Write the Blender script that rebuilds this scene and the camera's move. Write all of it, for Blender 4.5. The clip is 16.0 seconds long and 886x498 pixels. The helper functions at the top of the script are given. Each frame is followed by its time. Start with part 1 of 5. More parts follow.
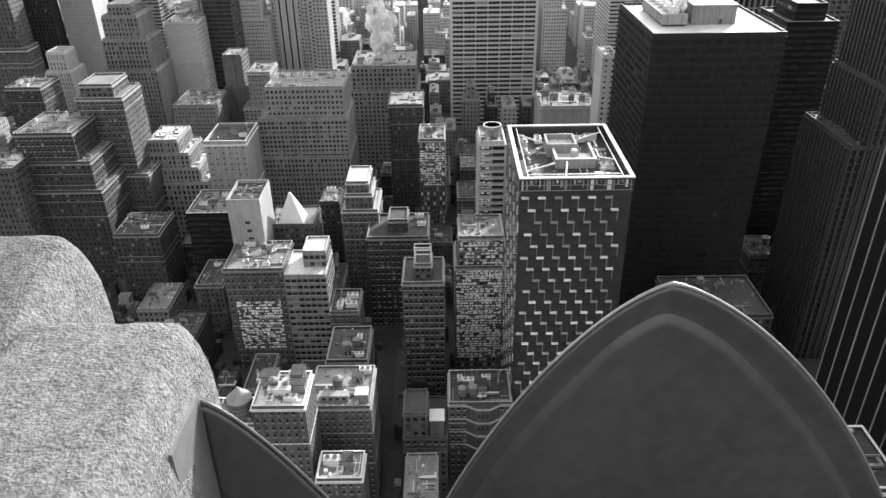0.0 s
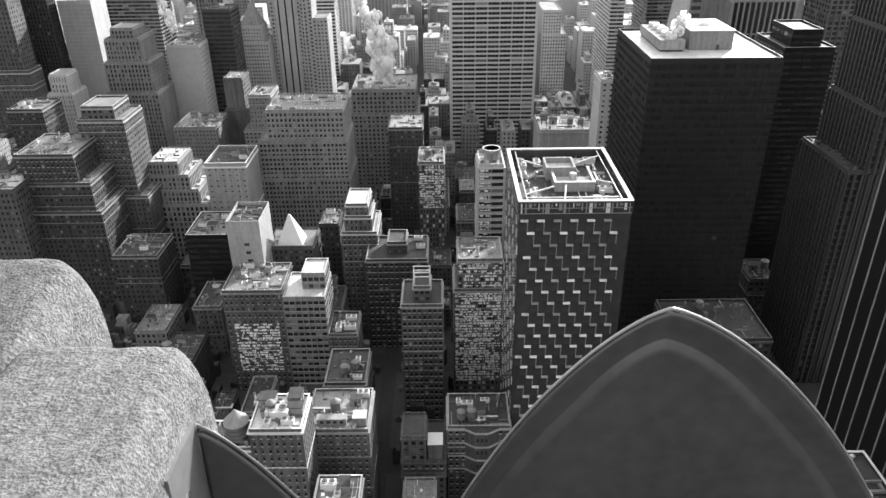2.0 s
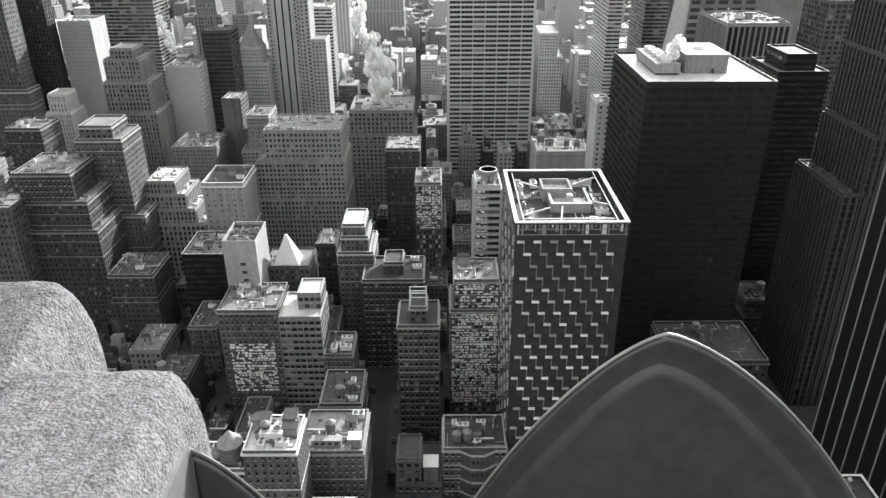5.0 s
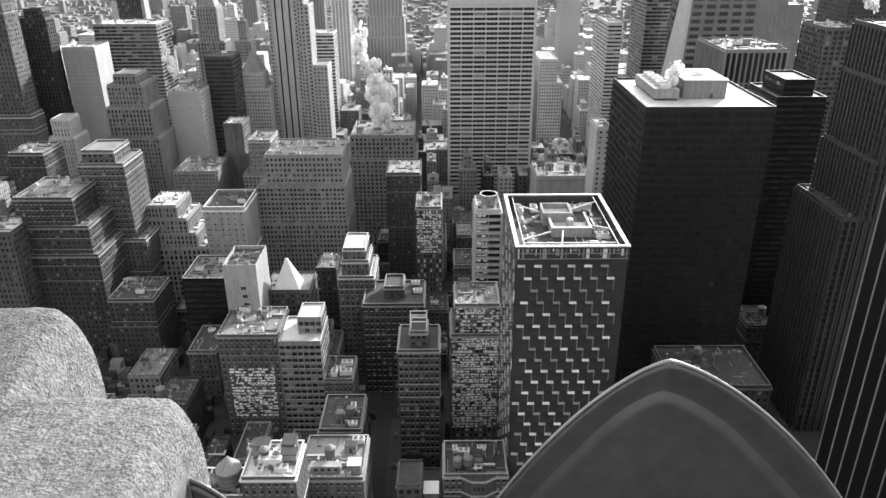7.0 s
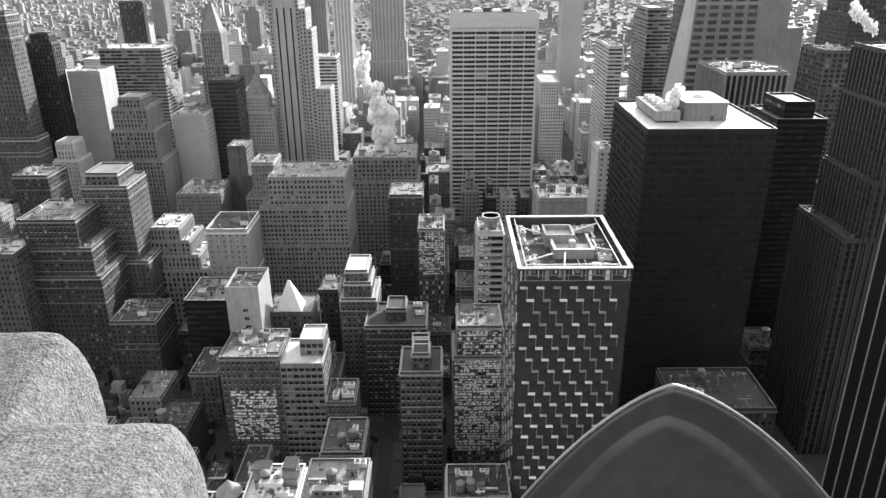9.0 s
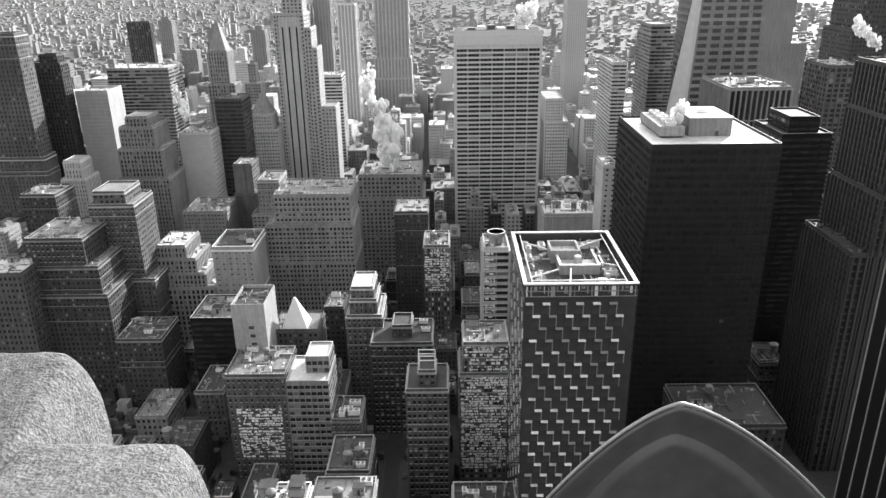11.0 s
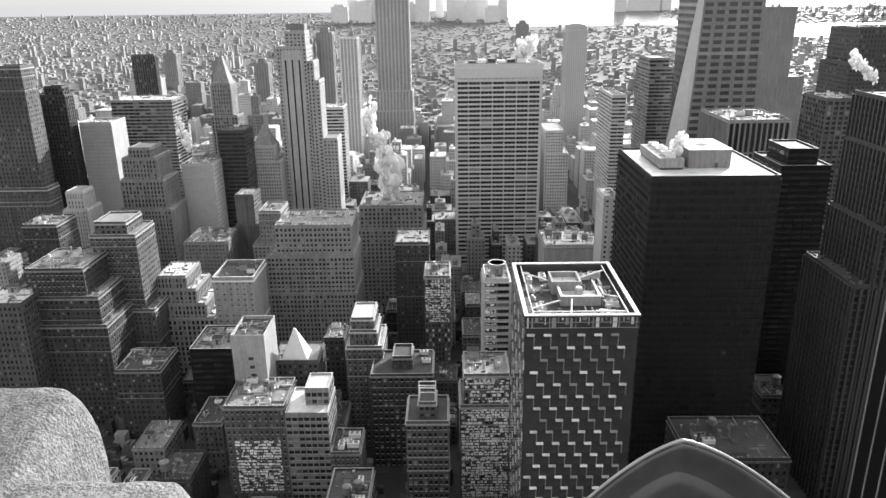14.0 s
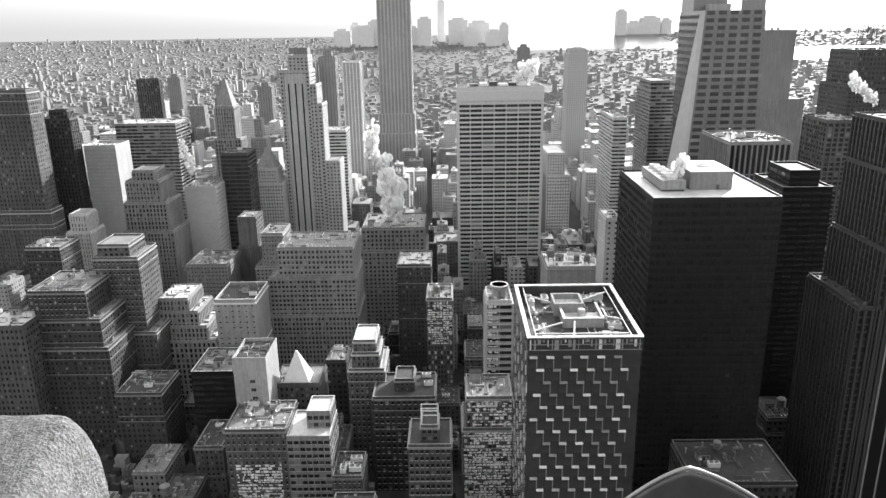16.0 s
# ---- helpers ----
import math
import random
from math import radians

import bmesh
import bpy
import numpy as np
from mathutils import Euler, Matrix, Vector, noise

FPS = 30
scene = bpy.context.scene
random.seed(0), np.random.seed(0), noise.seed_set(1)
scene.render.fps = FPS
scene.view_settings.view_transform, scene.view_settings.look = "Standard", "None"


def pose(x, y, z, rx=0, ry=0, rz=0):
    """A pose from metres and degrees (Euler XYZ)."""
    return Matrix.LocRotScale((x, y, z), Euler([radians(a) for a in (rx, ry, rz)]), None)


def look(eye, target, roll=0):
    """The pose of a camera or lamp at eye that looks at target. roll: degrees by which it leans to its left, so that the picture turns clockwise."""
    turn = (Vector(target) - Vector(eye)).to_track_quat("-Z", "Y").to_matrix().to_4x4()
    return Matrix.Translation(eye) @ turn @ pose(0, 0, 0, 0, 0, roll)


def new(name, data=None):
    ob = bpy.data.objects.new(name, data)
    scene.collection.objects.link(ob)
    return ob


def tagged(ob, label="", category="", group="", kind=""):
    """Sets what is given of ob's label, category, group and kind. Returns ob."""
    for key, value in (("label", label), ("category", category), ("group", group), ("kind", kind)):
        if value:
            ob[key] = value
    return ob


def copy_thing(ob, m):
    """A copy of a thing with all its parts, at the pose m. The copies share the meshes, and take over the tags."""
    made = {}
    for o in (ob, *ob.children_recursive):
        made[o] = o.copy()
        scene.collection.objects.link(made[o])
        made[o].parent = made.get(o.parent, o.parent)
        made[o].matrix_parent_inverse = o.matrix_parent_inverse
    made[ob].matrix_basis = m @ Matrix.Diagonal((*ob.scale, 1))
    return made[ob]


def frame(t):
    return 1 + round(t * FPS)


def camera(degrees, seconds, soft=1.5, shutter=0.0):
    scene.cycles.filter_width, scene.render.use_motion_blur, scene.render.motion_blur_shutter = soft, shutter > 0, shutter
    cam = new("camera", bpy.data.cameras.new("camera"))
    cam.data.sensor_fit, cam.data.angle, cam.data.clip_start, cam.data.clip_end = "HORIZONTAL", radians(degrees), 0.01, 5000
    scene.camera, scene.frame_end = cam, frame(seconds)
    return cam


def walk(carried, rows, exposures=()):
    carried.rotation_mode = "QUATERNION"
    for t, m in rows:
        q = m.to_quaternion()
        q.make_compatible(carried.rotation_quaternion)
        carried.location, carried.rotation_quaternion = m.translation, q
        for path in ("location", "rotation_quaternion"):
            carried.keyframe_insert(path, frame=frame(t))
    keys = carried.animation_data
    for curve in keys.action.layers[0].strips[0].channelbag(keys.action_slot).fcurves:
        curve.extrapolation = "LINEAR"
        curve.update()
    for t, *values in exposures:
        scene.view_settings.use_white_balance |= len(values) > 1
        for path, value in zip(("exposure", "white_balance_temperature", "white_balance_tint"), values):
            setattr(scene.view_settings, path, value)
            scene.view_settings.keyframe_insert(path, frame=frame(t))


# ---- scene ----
# Black-and-white film of a city seen from the stone parapet of a high tower.
cam = camera(62.58, 16.0)
PATH = [
    (0.0, pose(0.0000, 0.0000, 259.0000, 60.580, 0.853, -0.018)),
    (0.5, pose(0.0002, -0.0003, 259.0005, 61.024, 0.853, 0.013)),
    (1.0, pose(0.0003, 0.0002, 259.0019, 61.631, 0.935, 0.028)),
    (1.5, pose(0.0001, 0.0003, 259.0028, 62.192, 0.842, 0.069)),
    (2.0, pose(0.0005, -0.0001, 259.0039, 62.348, 0.639, 0.012)),
    (2.5, pose(0.0007, -0.0002, 259.0047, 62.607, 0.436, -0.074)),
    (3.0, pose(0.0004, -0.0001, 259.0056, 62.940, 0.340, -0.111)),
    (3.5, pose(0.0005, -0.0009, 259.0069, 63.166, 0.250, -0.111)),
    (4.0, pose(0.0009, -0.0011, 259.0083, 63.402, 0.290, -0.117)),
    (6.5, pose(0.0005, -0.0003, 259.0127, 65.282, 0.239, -0.088)),
    (7.0, pose(0.0006, 0.0002, 259.0135, 65.863, 0.279, -0.060)),
    (7.5, pose(0.0006, 0.0001, 259.0154, 66.330, 0.278, -0.051)),
    (8.0, pose(0.0003, 0.0009, 259.0160, 66.821, 0.271, 0.018)),
    (8.5, pose(0.0010, 0.0005, 259.0169, 67.183, 0.299, 0.042)),
    (9.0, pose(0.0006, 0.0006, 259.0171, 67.576, 0.400, 0.082)),
    (11.5, pose(0.0007, 0.0015, 259.0208, 69.249, 0.874, 0.406)),
    (12.0, pose(0.0003, 0.0015, 259.0219, 69.718, 0.878, 0.411)),
    (12.5, pose(0.0007, 0.0008, 259.0234, 70.209, 0.746, 0.432)),
    (13.0, pose(0.0006, 0.0000, 259.0251, 70.540, 0.726, 0.431)),
    (13.5, pose(0.0006, 0.0002, 259.0263, 70.855, 0.664, 0.458)),
    (14.0, pose(0.0002, 0.0008, 259.0273, 71.290, 0.763, 0.463)),
    (14.5, pose(0.0010, 0.0023, 259.0288, 71.668, 0.800, 0.503)),
    (15.0, pose(0.0007, 0.0032, 259.0294, 72.101, 0.802, 0.556)),
    (15.5, pose(0.0007, 0.0013, 259.0326, 72.648, 0.806, 0.575)),
    (16.0, pose(0.0004, 0.0010, 259.0337, 73.016, 0.900, 0.600)),
]
walk(cam, PATH)

# ---- light: a low winter sun ahead and to the right, a bright hazy sky ----
SUN_AZ, SUN_EL = 33.0, 22.5
to_sun = Vector((math.sin(radians(SUN_AZ)) * math.cos(radians(SUN_EL)), math.cos(radians(SUN_AZ)) * math.cos(radians(SUN_EL)), math.sin(radians(SUN_EL))))
sun = new("sun", bpy.data.lights.new("sun", "SUN"))
sun.data.energy, sun.data.angle = 4.3, radians(0.6)
sun.matrix_world = look((0, 0, 600), Vector((0, 0, 600)) - to_sun)
world = bpy.data.worlds.new("sky")
scene.world = world
world.use_nodes = True
wn = world.node_tree
sky = wn.nodes.new("ShaderNodeTexSky")
sky.sky_type, sky.sun_disc = "NISHITA", False
sky.sun_elevation, sky.sun_rotation = radians(SUN_EL), radians(SUN_AZ)
sky.air_density, sky.dust_density, sky.ozone_density = 1.0, 4.0, 1.0
grey = wn.nodes.new("ShaderNodeRGBToBW")
back = wn.nodes["Background"]
back.inputs["Strength"].default_value = 0.12
haze = wn.nodes.new("ShaderNodeMath")
haze.operation = "ADD"
haze.inputs[1].default_value = 2.7
wn.links.new(sky.outputs["Color"], grey.inputs["Color"])
wn.links.new(grey.outputs["Val"], haze.inputs[0])
wn.links.new(haze.outputs[0], back.inputs["Color"])
scene.view_settings.exposure = 0.95

# ---- materials ----


def material(name, low, high, rough=0.8, metal=0.0, grain=0.5, stain=0.02, bump=0.3, spec=0.5, piece="", spread=0.0, depth=0.02, sharp=0.2, streak=0.0):
    """A grey surface between two values: grain and stains at two scales (per metre), fine relief, and a value of its own for each piece."""
    m = bpy.data.materials.new(name)
    m.use_nodes = True
    n, l = m.node_tree.nodes, m.node_tree.links
    b = n["Principled BSDF"]
    b.inputs["Roughness"].default_value, b.inputs["Metallic"].default_value = rough, metal
    b.inputs["Specular IOR Level"].default_value = spec
    co = n.new("ShaderNodeTexCoord")
    fine, wide = n.new("ShaderNodeTexNoise"), n.new("ShaderNodeTexNoise")
    fine.inputs["Scale"].default_value, fine.inputs["Detail"].default_value = grain, 6
    wide.inputs["Scale"].default_value, wide.inputs["Detail"].default_value = stain, 4
    l.new(co.outputs["Object"], fine.inputs["Vector"]), l.new(co.outputs["Object"], wide.inputs["Vector"])
    add = n.new("ShaderNodeMath")
    add.operation = "MULTIPLY_ADD"
    add.inputs[1].default_value = 0.45
    l.new(fine.outputs["Fac"], add.inputs[0])
    half = n.new("ShaderNodeMath")
    half.operation = "MULTIPLY"
    half.inputs[1].default_value = 0.55
    l.new(wide.outputs["Fac"], half.inputs[0]), l.new(half.outputs[0], add.inputs[2])
    value = add.outputs[0]
    if streak:
        run, long = n.new("ShaderNodeMapping"), n.new("ShaderNodeTexNoise")
        run.inputs["Scale"].default_value = (1.0, 1.0, 0.06)
        long.inputs["Scale"].default_value, long.inputs["Detail"].default_value = 0.7, 5
        l.new(co.outputs["Object"], run.inputs["Vector"]), l.new(run.outputs[0], long.inputs["Vector"])
        wash = n.new("ShaderNodeMath")
        wash.operation = "MULTIPLY_ADD"
        wash.inputs[1].default_value = streak
        less = n.new("ShaderNodeMath")
        less.operation = "SUBTRACT"
        less.inputs[1].default_value = streak / 2
        l.new(long.outputs["Fac"], wash.inputs[0]), l.new(value, less.inputs[0]), l.new(less.outputs[0], wash.inputs[2])
        value = wash.outputs[0]
    if piece:
        own = n.new("ShaderNodeObjectInfo" if piece == "object" else "ShaderNodeNewGeometry")
        shift = n.new("ShaderNodeMath")
        shift.operation = "MULTIPLY_ADD"
        shift.inputs[1].default_value = spread
        l.new(own.outputs["Random" if piece == "object" else "Random Per Island"], shift.inputs[0])
        down = n.new("ShaderNodeMath")
        down.operation = "SUBTRACT"
        down.inputs[1].default_value = spread / 2
        l.new(value, down.inputs[0]), l.new(down.outputs[0], shift.inputs[2])
        value = shift.outputs[0]
    ramp = n.new("ShaderNodeMapRange")
    ramp.inputs["From Min"].default_value, ramp.inputs["From Max"].default_value = 0.5 - sharp, 0.5 + sharp
    ramp.inputs["To Min"].default_value, ramp.inputs["To Max"].default_value = low, high
    l.new(value, ramp.inputs["Value"]), l.new(ramp.outputs[0], b.inputs["Base Color"])
    if bump:
        bp = n.new("ShaderNodeBump")
        bp.inputs["Strength"].default_value, bp.inputs["Distance"].default_value = bump, depth
        l.new(fine.outputs["Fac"], bp.inputs["Height"]), l.new(bp.outputs["Normal"], b.inputs["Normal"])
    return m


def window_glass(name, piece, blinds=0.16, pale=0.3):
    """Dark panes, a few of them with pale blinds drawn, each with its own gloss."""
    m = bpy.data.materials.new(name)
    m.use_nodes = True
    n, l = m.node_tree.nodes, m.node_tree.links
    b = n["Principled BSDF"]
    own = n.new("ShaderNodeObjectInfo" if piece == "object" else "ShaderNodeNewGeometry")
    out = own.outputs["Random" if piece == "object" else "Random Per Island"]
    ramp = n.new("ShaderNodeValToRGB")
    e = ramp.color_ramp.elements
    e[0].position, e[0].color = 0.0, (0.012, 0.012, 0.012, 1)
    e[1].position, e[1].color = 1.0, (pale, pale, pale, 1)
    k = ramp.color_ramp.elements.new(1 - blinds)
    k.color = (0.035, 0.035, 0.035, 1)
    l.new(out, ramp.inputs["Fac"]), l.new(ramp.outputs["Color"], b.inputs["Base Color"])
    r = n.new("ShaderNodeMapRange")
    r.inputs["To Min"].default_value, r.inputs["To Max"].default_value = 0.3, 0.08
    l.new(out, r.inputs["Value"]), l.new(r.outputs[0], b.inputs["Roughness"])
    return m


M = {
    "limestone": material("limestone", 0.17, 0.29, grain=0.6, stain=0.03, streak=0.7, sharp=0.17),
    "pale_stone": material("pale_stone", 0.27, 0.42, grain=0.5, stain=0.02, streak=0.7, sharp=0.17),
    "brick": material("brick", 0.055, 0.12, grain=1.2, stain=0.04, streak=0.7, sharp=0.17),
    "dark_brick": material("dark_brick", 0.03, 0.065, grain=1.2, stain=0.04, streak=0.7, sharp=0.17),
    "grey_brick": material("grey_brick", 0.06, 0.15, grain=1.0, stain=0.04, streak=0.7, sharp=0.17),
    "white_brick": material("white_brick", 0.36, 0.54, grain=0.8, stain=0.03, streak=0.7, sharp=0.17),
    "travertine": material("travertine", 0.5, 0.62, grain=0.4, stain=0.01),
    "concrete": material("concrete", 0.22, 0.35, grain=0.5, stain=0.02, streak=0.7, sharp=0.17),
    "black_metal": material("black_metal", 0.006, 0.011, rough=0.45, spec=0.25, grain=0.4, stain=0.02, bump=0.05),
    "slab_metal": material("slab_metal", 0.017, 0.027, rough=0.5, spec=0.3, grain=0.3, stain=0.02, bump=0.05),
    "dark_metal": material("dark_metal", 0.03, 0.06, rough=0.5, grain=0.4, stain=0.02, bump=0.05),
    "curtain_glass": material("curtain_glass", 0.035, 0.08, rough=0.12, grain=0.2, stain=0.02, bump=0.02),
    "tower_glass": material("tower_glass", 0.17, 0.28, rough=0.2, grain=0.2, stain=0.01, bump=0.02),
    "pale_glass": material("pale_glass", 0.2, 0.32, rough=0.2, grain=0.2, stain=0.01, bump=0.02),
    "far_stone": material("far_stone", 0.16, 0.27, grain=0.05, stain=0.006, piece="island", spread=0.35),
    # Very pale, so that far towers look veiled by haze.
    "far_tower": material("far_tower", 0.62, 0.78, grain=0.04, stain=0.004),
    # light_stone, light_brick and mid_stone: lighter copies for farther buildings, in place of haze.
    "light_stone": material("light_stone", 0.36, 0.5, grain=0.4, stain=0.02, streak=0.7, sharp=0.17),
    "light_brick": material("light_brick", 0.15, 0.25, grain=0.6, stain=0.03, streak=0.7, sharp=0.17),
    "sooty_stone": material("sooty_stone", 0.04, 0.075, grain=0.8, stain=0.03),
    "mid_stone": material("mid_stone", 0.38, 0.52, grain=0.3, stain=0.01),
    "tar": material("tar", 0.025, 0.07, rough=0.75, grain=0.5, stain=0.08, sharp=0.14),
    "gravel": material("gravel", 0.13, 0.3, rough=0.7, grain=0.8, stain=0.06, sharp=0.14),
    "white_roof": material("white_roof", 0.5, 0.8, rough=0.45, grain=0.4, stain=0.07, sharp=0.14),
    "silver_roof": material("silver_roof", 0.5, 0.75, rough=0.32, metal=0.4, grain=0.4, stain=0.05),
    "steel": material("steel", 0.4, 0.6, rough=0.4, metal=0.8, grain=1.5, stain=0.1, bump=0.05),
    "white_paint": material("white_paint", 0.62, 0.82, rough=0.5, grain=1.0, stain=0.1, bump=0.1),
    "wood_tank": material("wood_tank", 0.1, 0.22, grain=2.0, stain=0.2),
    "asphalt": material("asphalt", 0.02, 0.045, grain=0.3, stain=0.01),
    "paving": material("paving", 0.035, 0.065, grain=0.4, stain=0.02),
    "panes": window_glass("panes", "island"),
    "pane": window_glass("pane", "object"),
    # Many panes ramp to near white, standing in for reflected sunlight.
    "sun_patch_panes": window_glass("sun_patch_panes", "island", 0.62, 0.85),
    # Panes coloured pale grey as if seen through haze.
    "hazy_panes": material("hazy_panes", 0.26, 0.36, rough=0.3, grain=0.1, stain=0.01, bump=0),
    "sky_lit_glass": material("sky_lit_glass", 0.42, 0.55, rough=0.25, grain=0.2, stain=0.01, bump=0.02),
    # Paler again than the nearer far blocks, as haze put into the colour.
    "far_haze_stone": material("far_haze_stone", 0.22, 0.34, grain=0.05, stain=0.006, piece="island", spread=0.3),
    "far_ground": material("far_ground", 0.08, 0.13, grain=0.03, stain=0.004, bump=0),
    # Near-white blocks that stand for sunlight thrown back by glass towers.
    "terracotta": material("reflected_sun_patch", 0.7, 0.95, rough=0.3, grain=0.8, stain=0.2, piece="island", spread=0.7),
    "black_panes": window_glass("black_panes", "island", 0.004),
}

# ---- mesh helpers ----


def boxes(rows):
    """One mesh of axis-aligned boxes (x0, x1, y0, y1, z0, z1)."""
    v, f = [], []
    for x0, x1, y0, y1, z0, z1 in rows:
        i = len(v)
        v += [(x0, y0, z0), (x1, y0, z0), (x1, y1, z0), (x0, y1, z0), (x0, y0, z1), (x1, y0, z1), (x1, y1, z1), (x0, y1, z1)]
        f += [(i, i + 3, i + 2, i + 1), (i + 4, i + 5, i + 6, i + 7), (i, i + 1, i + 5, i + 4), (i + 1, i + 2, i + 6, i + 5), (i + 2, i + 3, i + 7, i + 6), (i + 3, i, i + 4, i + 7)]
    me = bpy.data.meshes.new("boxes")
    me.from_pydata(v, [], f)
    return me


def part(name, data, mat, parent=None, label="", kind=""):
    """Links a mesh or a bmesh as ONE object under a thing or a part."""
    if isinstance(data, bmesh.types.BMesh):
        me = bpy.data.meshes.new(name)
        data.to_mesh(me)
        data.free()
        data = me
    if mat and not data.materials:
        data.materials.append(M[mat] if isinstance(mat, str) else mat)
    ob = new(name, data)
    ob.parent = parent
    return tagged(ob, label, kind=kind)


def thing(name, label, category, x=0.0, y=0.0, z=0.0, group=""):
    ob = tagged(new(name), label, category, group)
    ob.empty_display_size = 0.5
    ob.matrix_basis = pose(x, y, z)
    return ob


def lathe(rows, seg=16, centre=(0, 0)):
    """A turned solid from (radius, z) rows."""
    bm = bmesh.new()
    rings = []
    for r, z in rows:
        rings.append([bm.verts.new((centre[0] + r * math.cos(6.28319 * k / seg), centre[1] + r * math.sin(6.28319 * k / seg), z)) for k in range(seg)])
    for a, b in zip(rings, rings[1:]):
        for k in range(seg):
            bm.faces.new((a[k], a[(k + 1) % seg], b[(k + 1) % seg], b[k]))
    bm.faces.new(rings[0][::-1]), bm.faces.new(rings[-1])
    return bm


def rods(rows, r=0.06, seg=6):
    """One mesh of round bars between pairs of points."""
    bm = bmesh.new()
    for a, b in rows:
        a, b = Vector(a), Vector(b)
        q = (b - a).to_track_quat("Z", "Y")
        ring = [q @ Vector((r * math.cos(6.28319 * k / seg), r * math.sin(6.28319 * k / seg), 0)) for k in range(seg)]
        lo, hi = [bm.verts.new(a + p) for p in ring], [bm.verts.new(b + p) for p in ring]
        for k in range(seg):
            bm.faces.new((lo[k], lo[(k + 1) % seg], hi[(k + 1) % seg], hi[k]))
        bm.faces.new(lo[::-1]), bm.faces.new(hi)
    return bm


# ---- buildings ----
TAKEN = []
COUNT = {"window": 0}


def facade(x0, x1, y0, y1, z0, z1, fl, bay, sp, pw, deep, faces="FLRB", proud=0.07):
    """Boxes of spandrels and piers that stand proud of a core, and the places of the panes between them: (face, centre, width, height)."""
    bands, panes = [], []
    nf = max(1, round((z1 - z0) / fl))
    fh = (z1 - z0) / nf
    for face in faces:
        a, b = (x0, x1) if face in "FB" else (y0, y1)
        nb = max(1, round((b - a) / bay))
        bw = (b - a) / nb
        for j in range(nf + 1):
            lo, hi = z0 + j * fh - sp / 2, z0 + j * fh + sp / 2
            lo, hi = max(lo, z0), min(hi, z1)
            if sp > 0:
                bands.append({"F": (a, b, y0 - deep, y0, lo, hi), "B": (a, b, y1, y1 + deep, lo, hi), "L": (x0 - deep, x0, a, b, lo, hi), "R": (x1, x1 + deep, a, b, lo, hi)}[face])
        for k in range(nb + 1):
            c = a + k * bw
            lo, hi, d = max(c - pw / 2, a - deep), min(c + pw / 2, b + deep), deep + proud
            if pw > 0:
                bands.append({"F": (lo, hi, y0 - d, y0, z0, z1), "B": (lo, hi, y1, y1 + d, z0, z1), "L": (x0 - d, x0, lo, hi, z0, z1), "R": (x1, x1 + d, lo, hi, z0, z1)}[face])
        if face != "B":
            for j in range(nf):
                for k in range(nb):
                    panes.append((face, a + (k + 0.5) * bw, z0 + (j + 0.5) * fh, bw - pw, fh - sp))
    return bands, panes


def pane_mesh(rows, x0, x1, y0):
    v, f = [], []
    for face, c, z, w, h in rows:
        i = len(v)
        w, h = w / 2, h / 2
        if face == "F":
            v += [(c - w, y0 - 0.03, z - h), (c + w, y0 - 0.03, z - h), (c + w, y0 - 0.03, z + h), (c - w, y0 - 0.03, z + h)]
        elif face == "R":
            v += [(x1 + 0.03, c - w, z - h), (x1 + 0.03, c + w, z - h), (x1 + 0.03, c + w, z + h), (x1 + 0.03, c - w, z + h)]
        else:
            v += [(x0 - 0.03, c + w, z - h), (x0 - 0.03, c - w, z - h), (x0 - 0.03, c - w, z + h), (x0 - 0.03, c + w, z + h)]
        f.append((i, i + 1, i + 2, i + 3))
    me = bpy.data.meshes.new("windows")
    me.from_pydata(v, [], f)
    return me


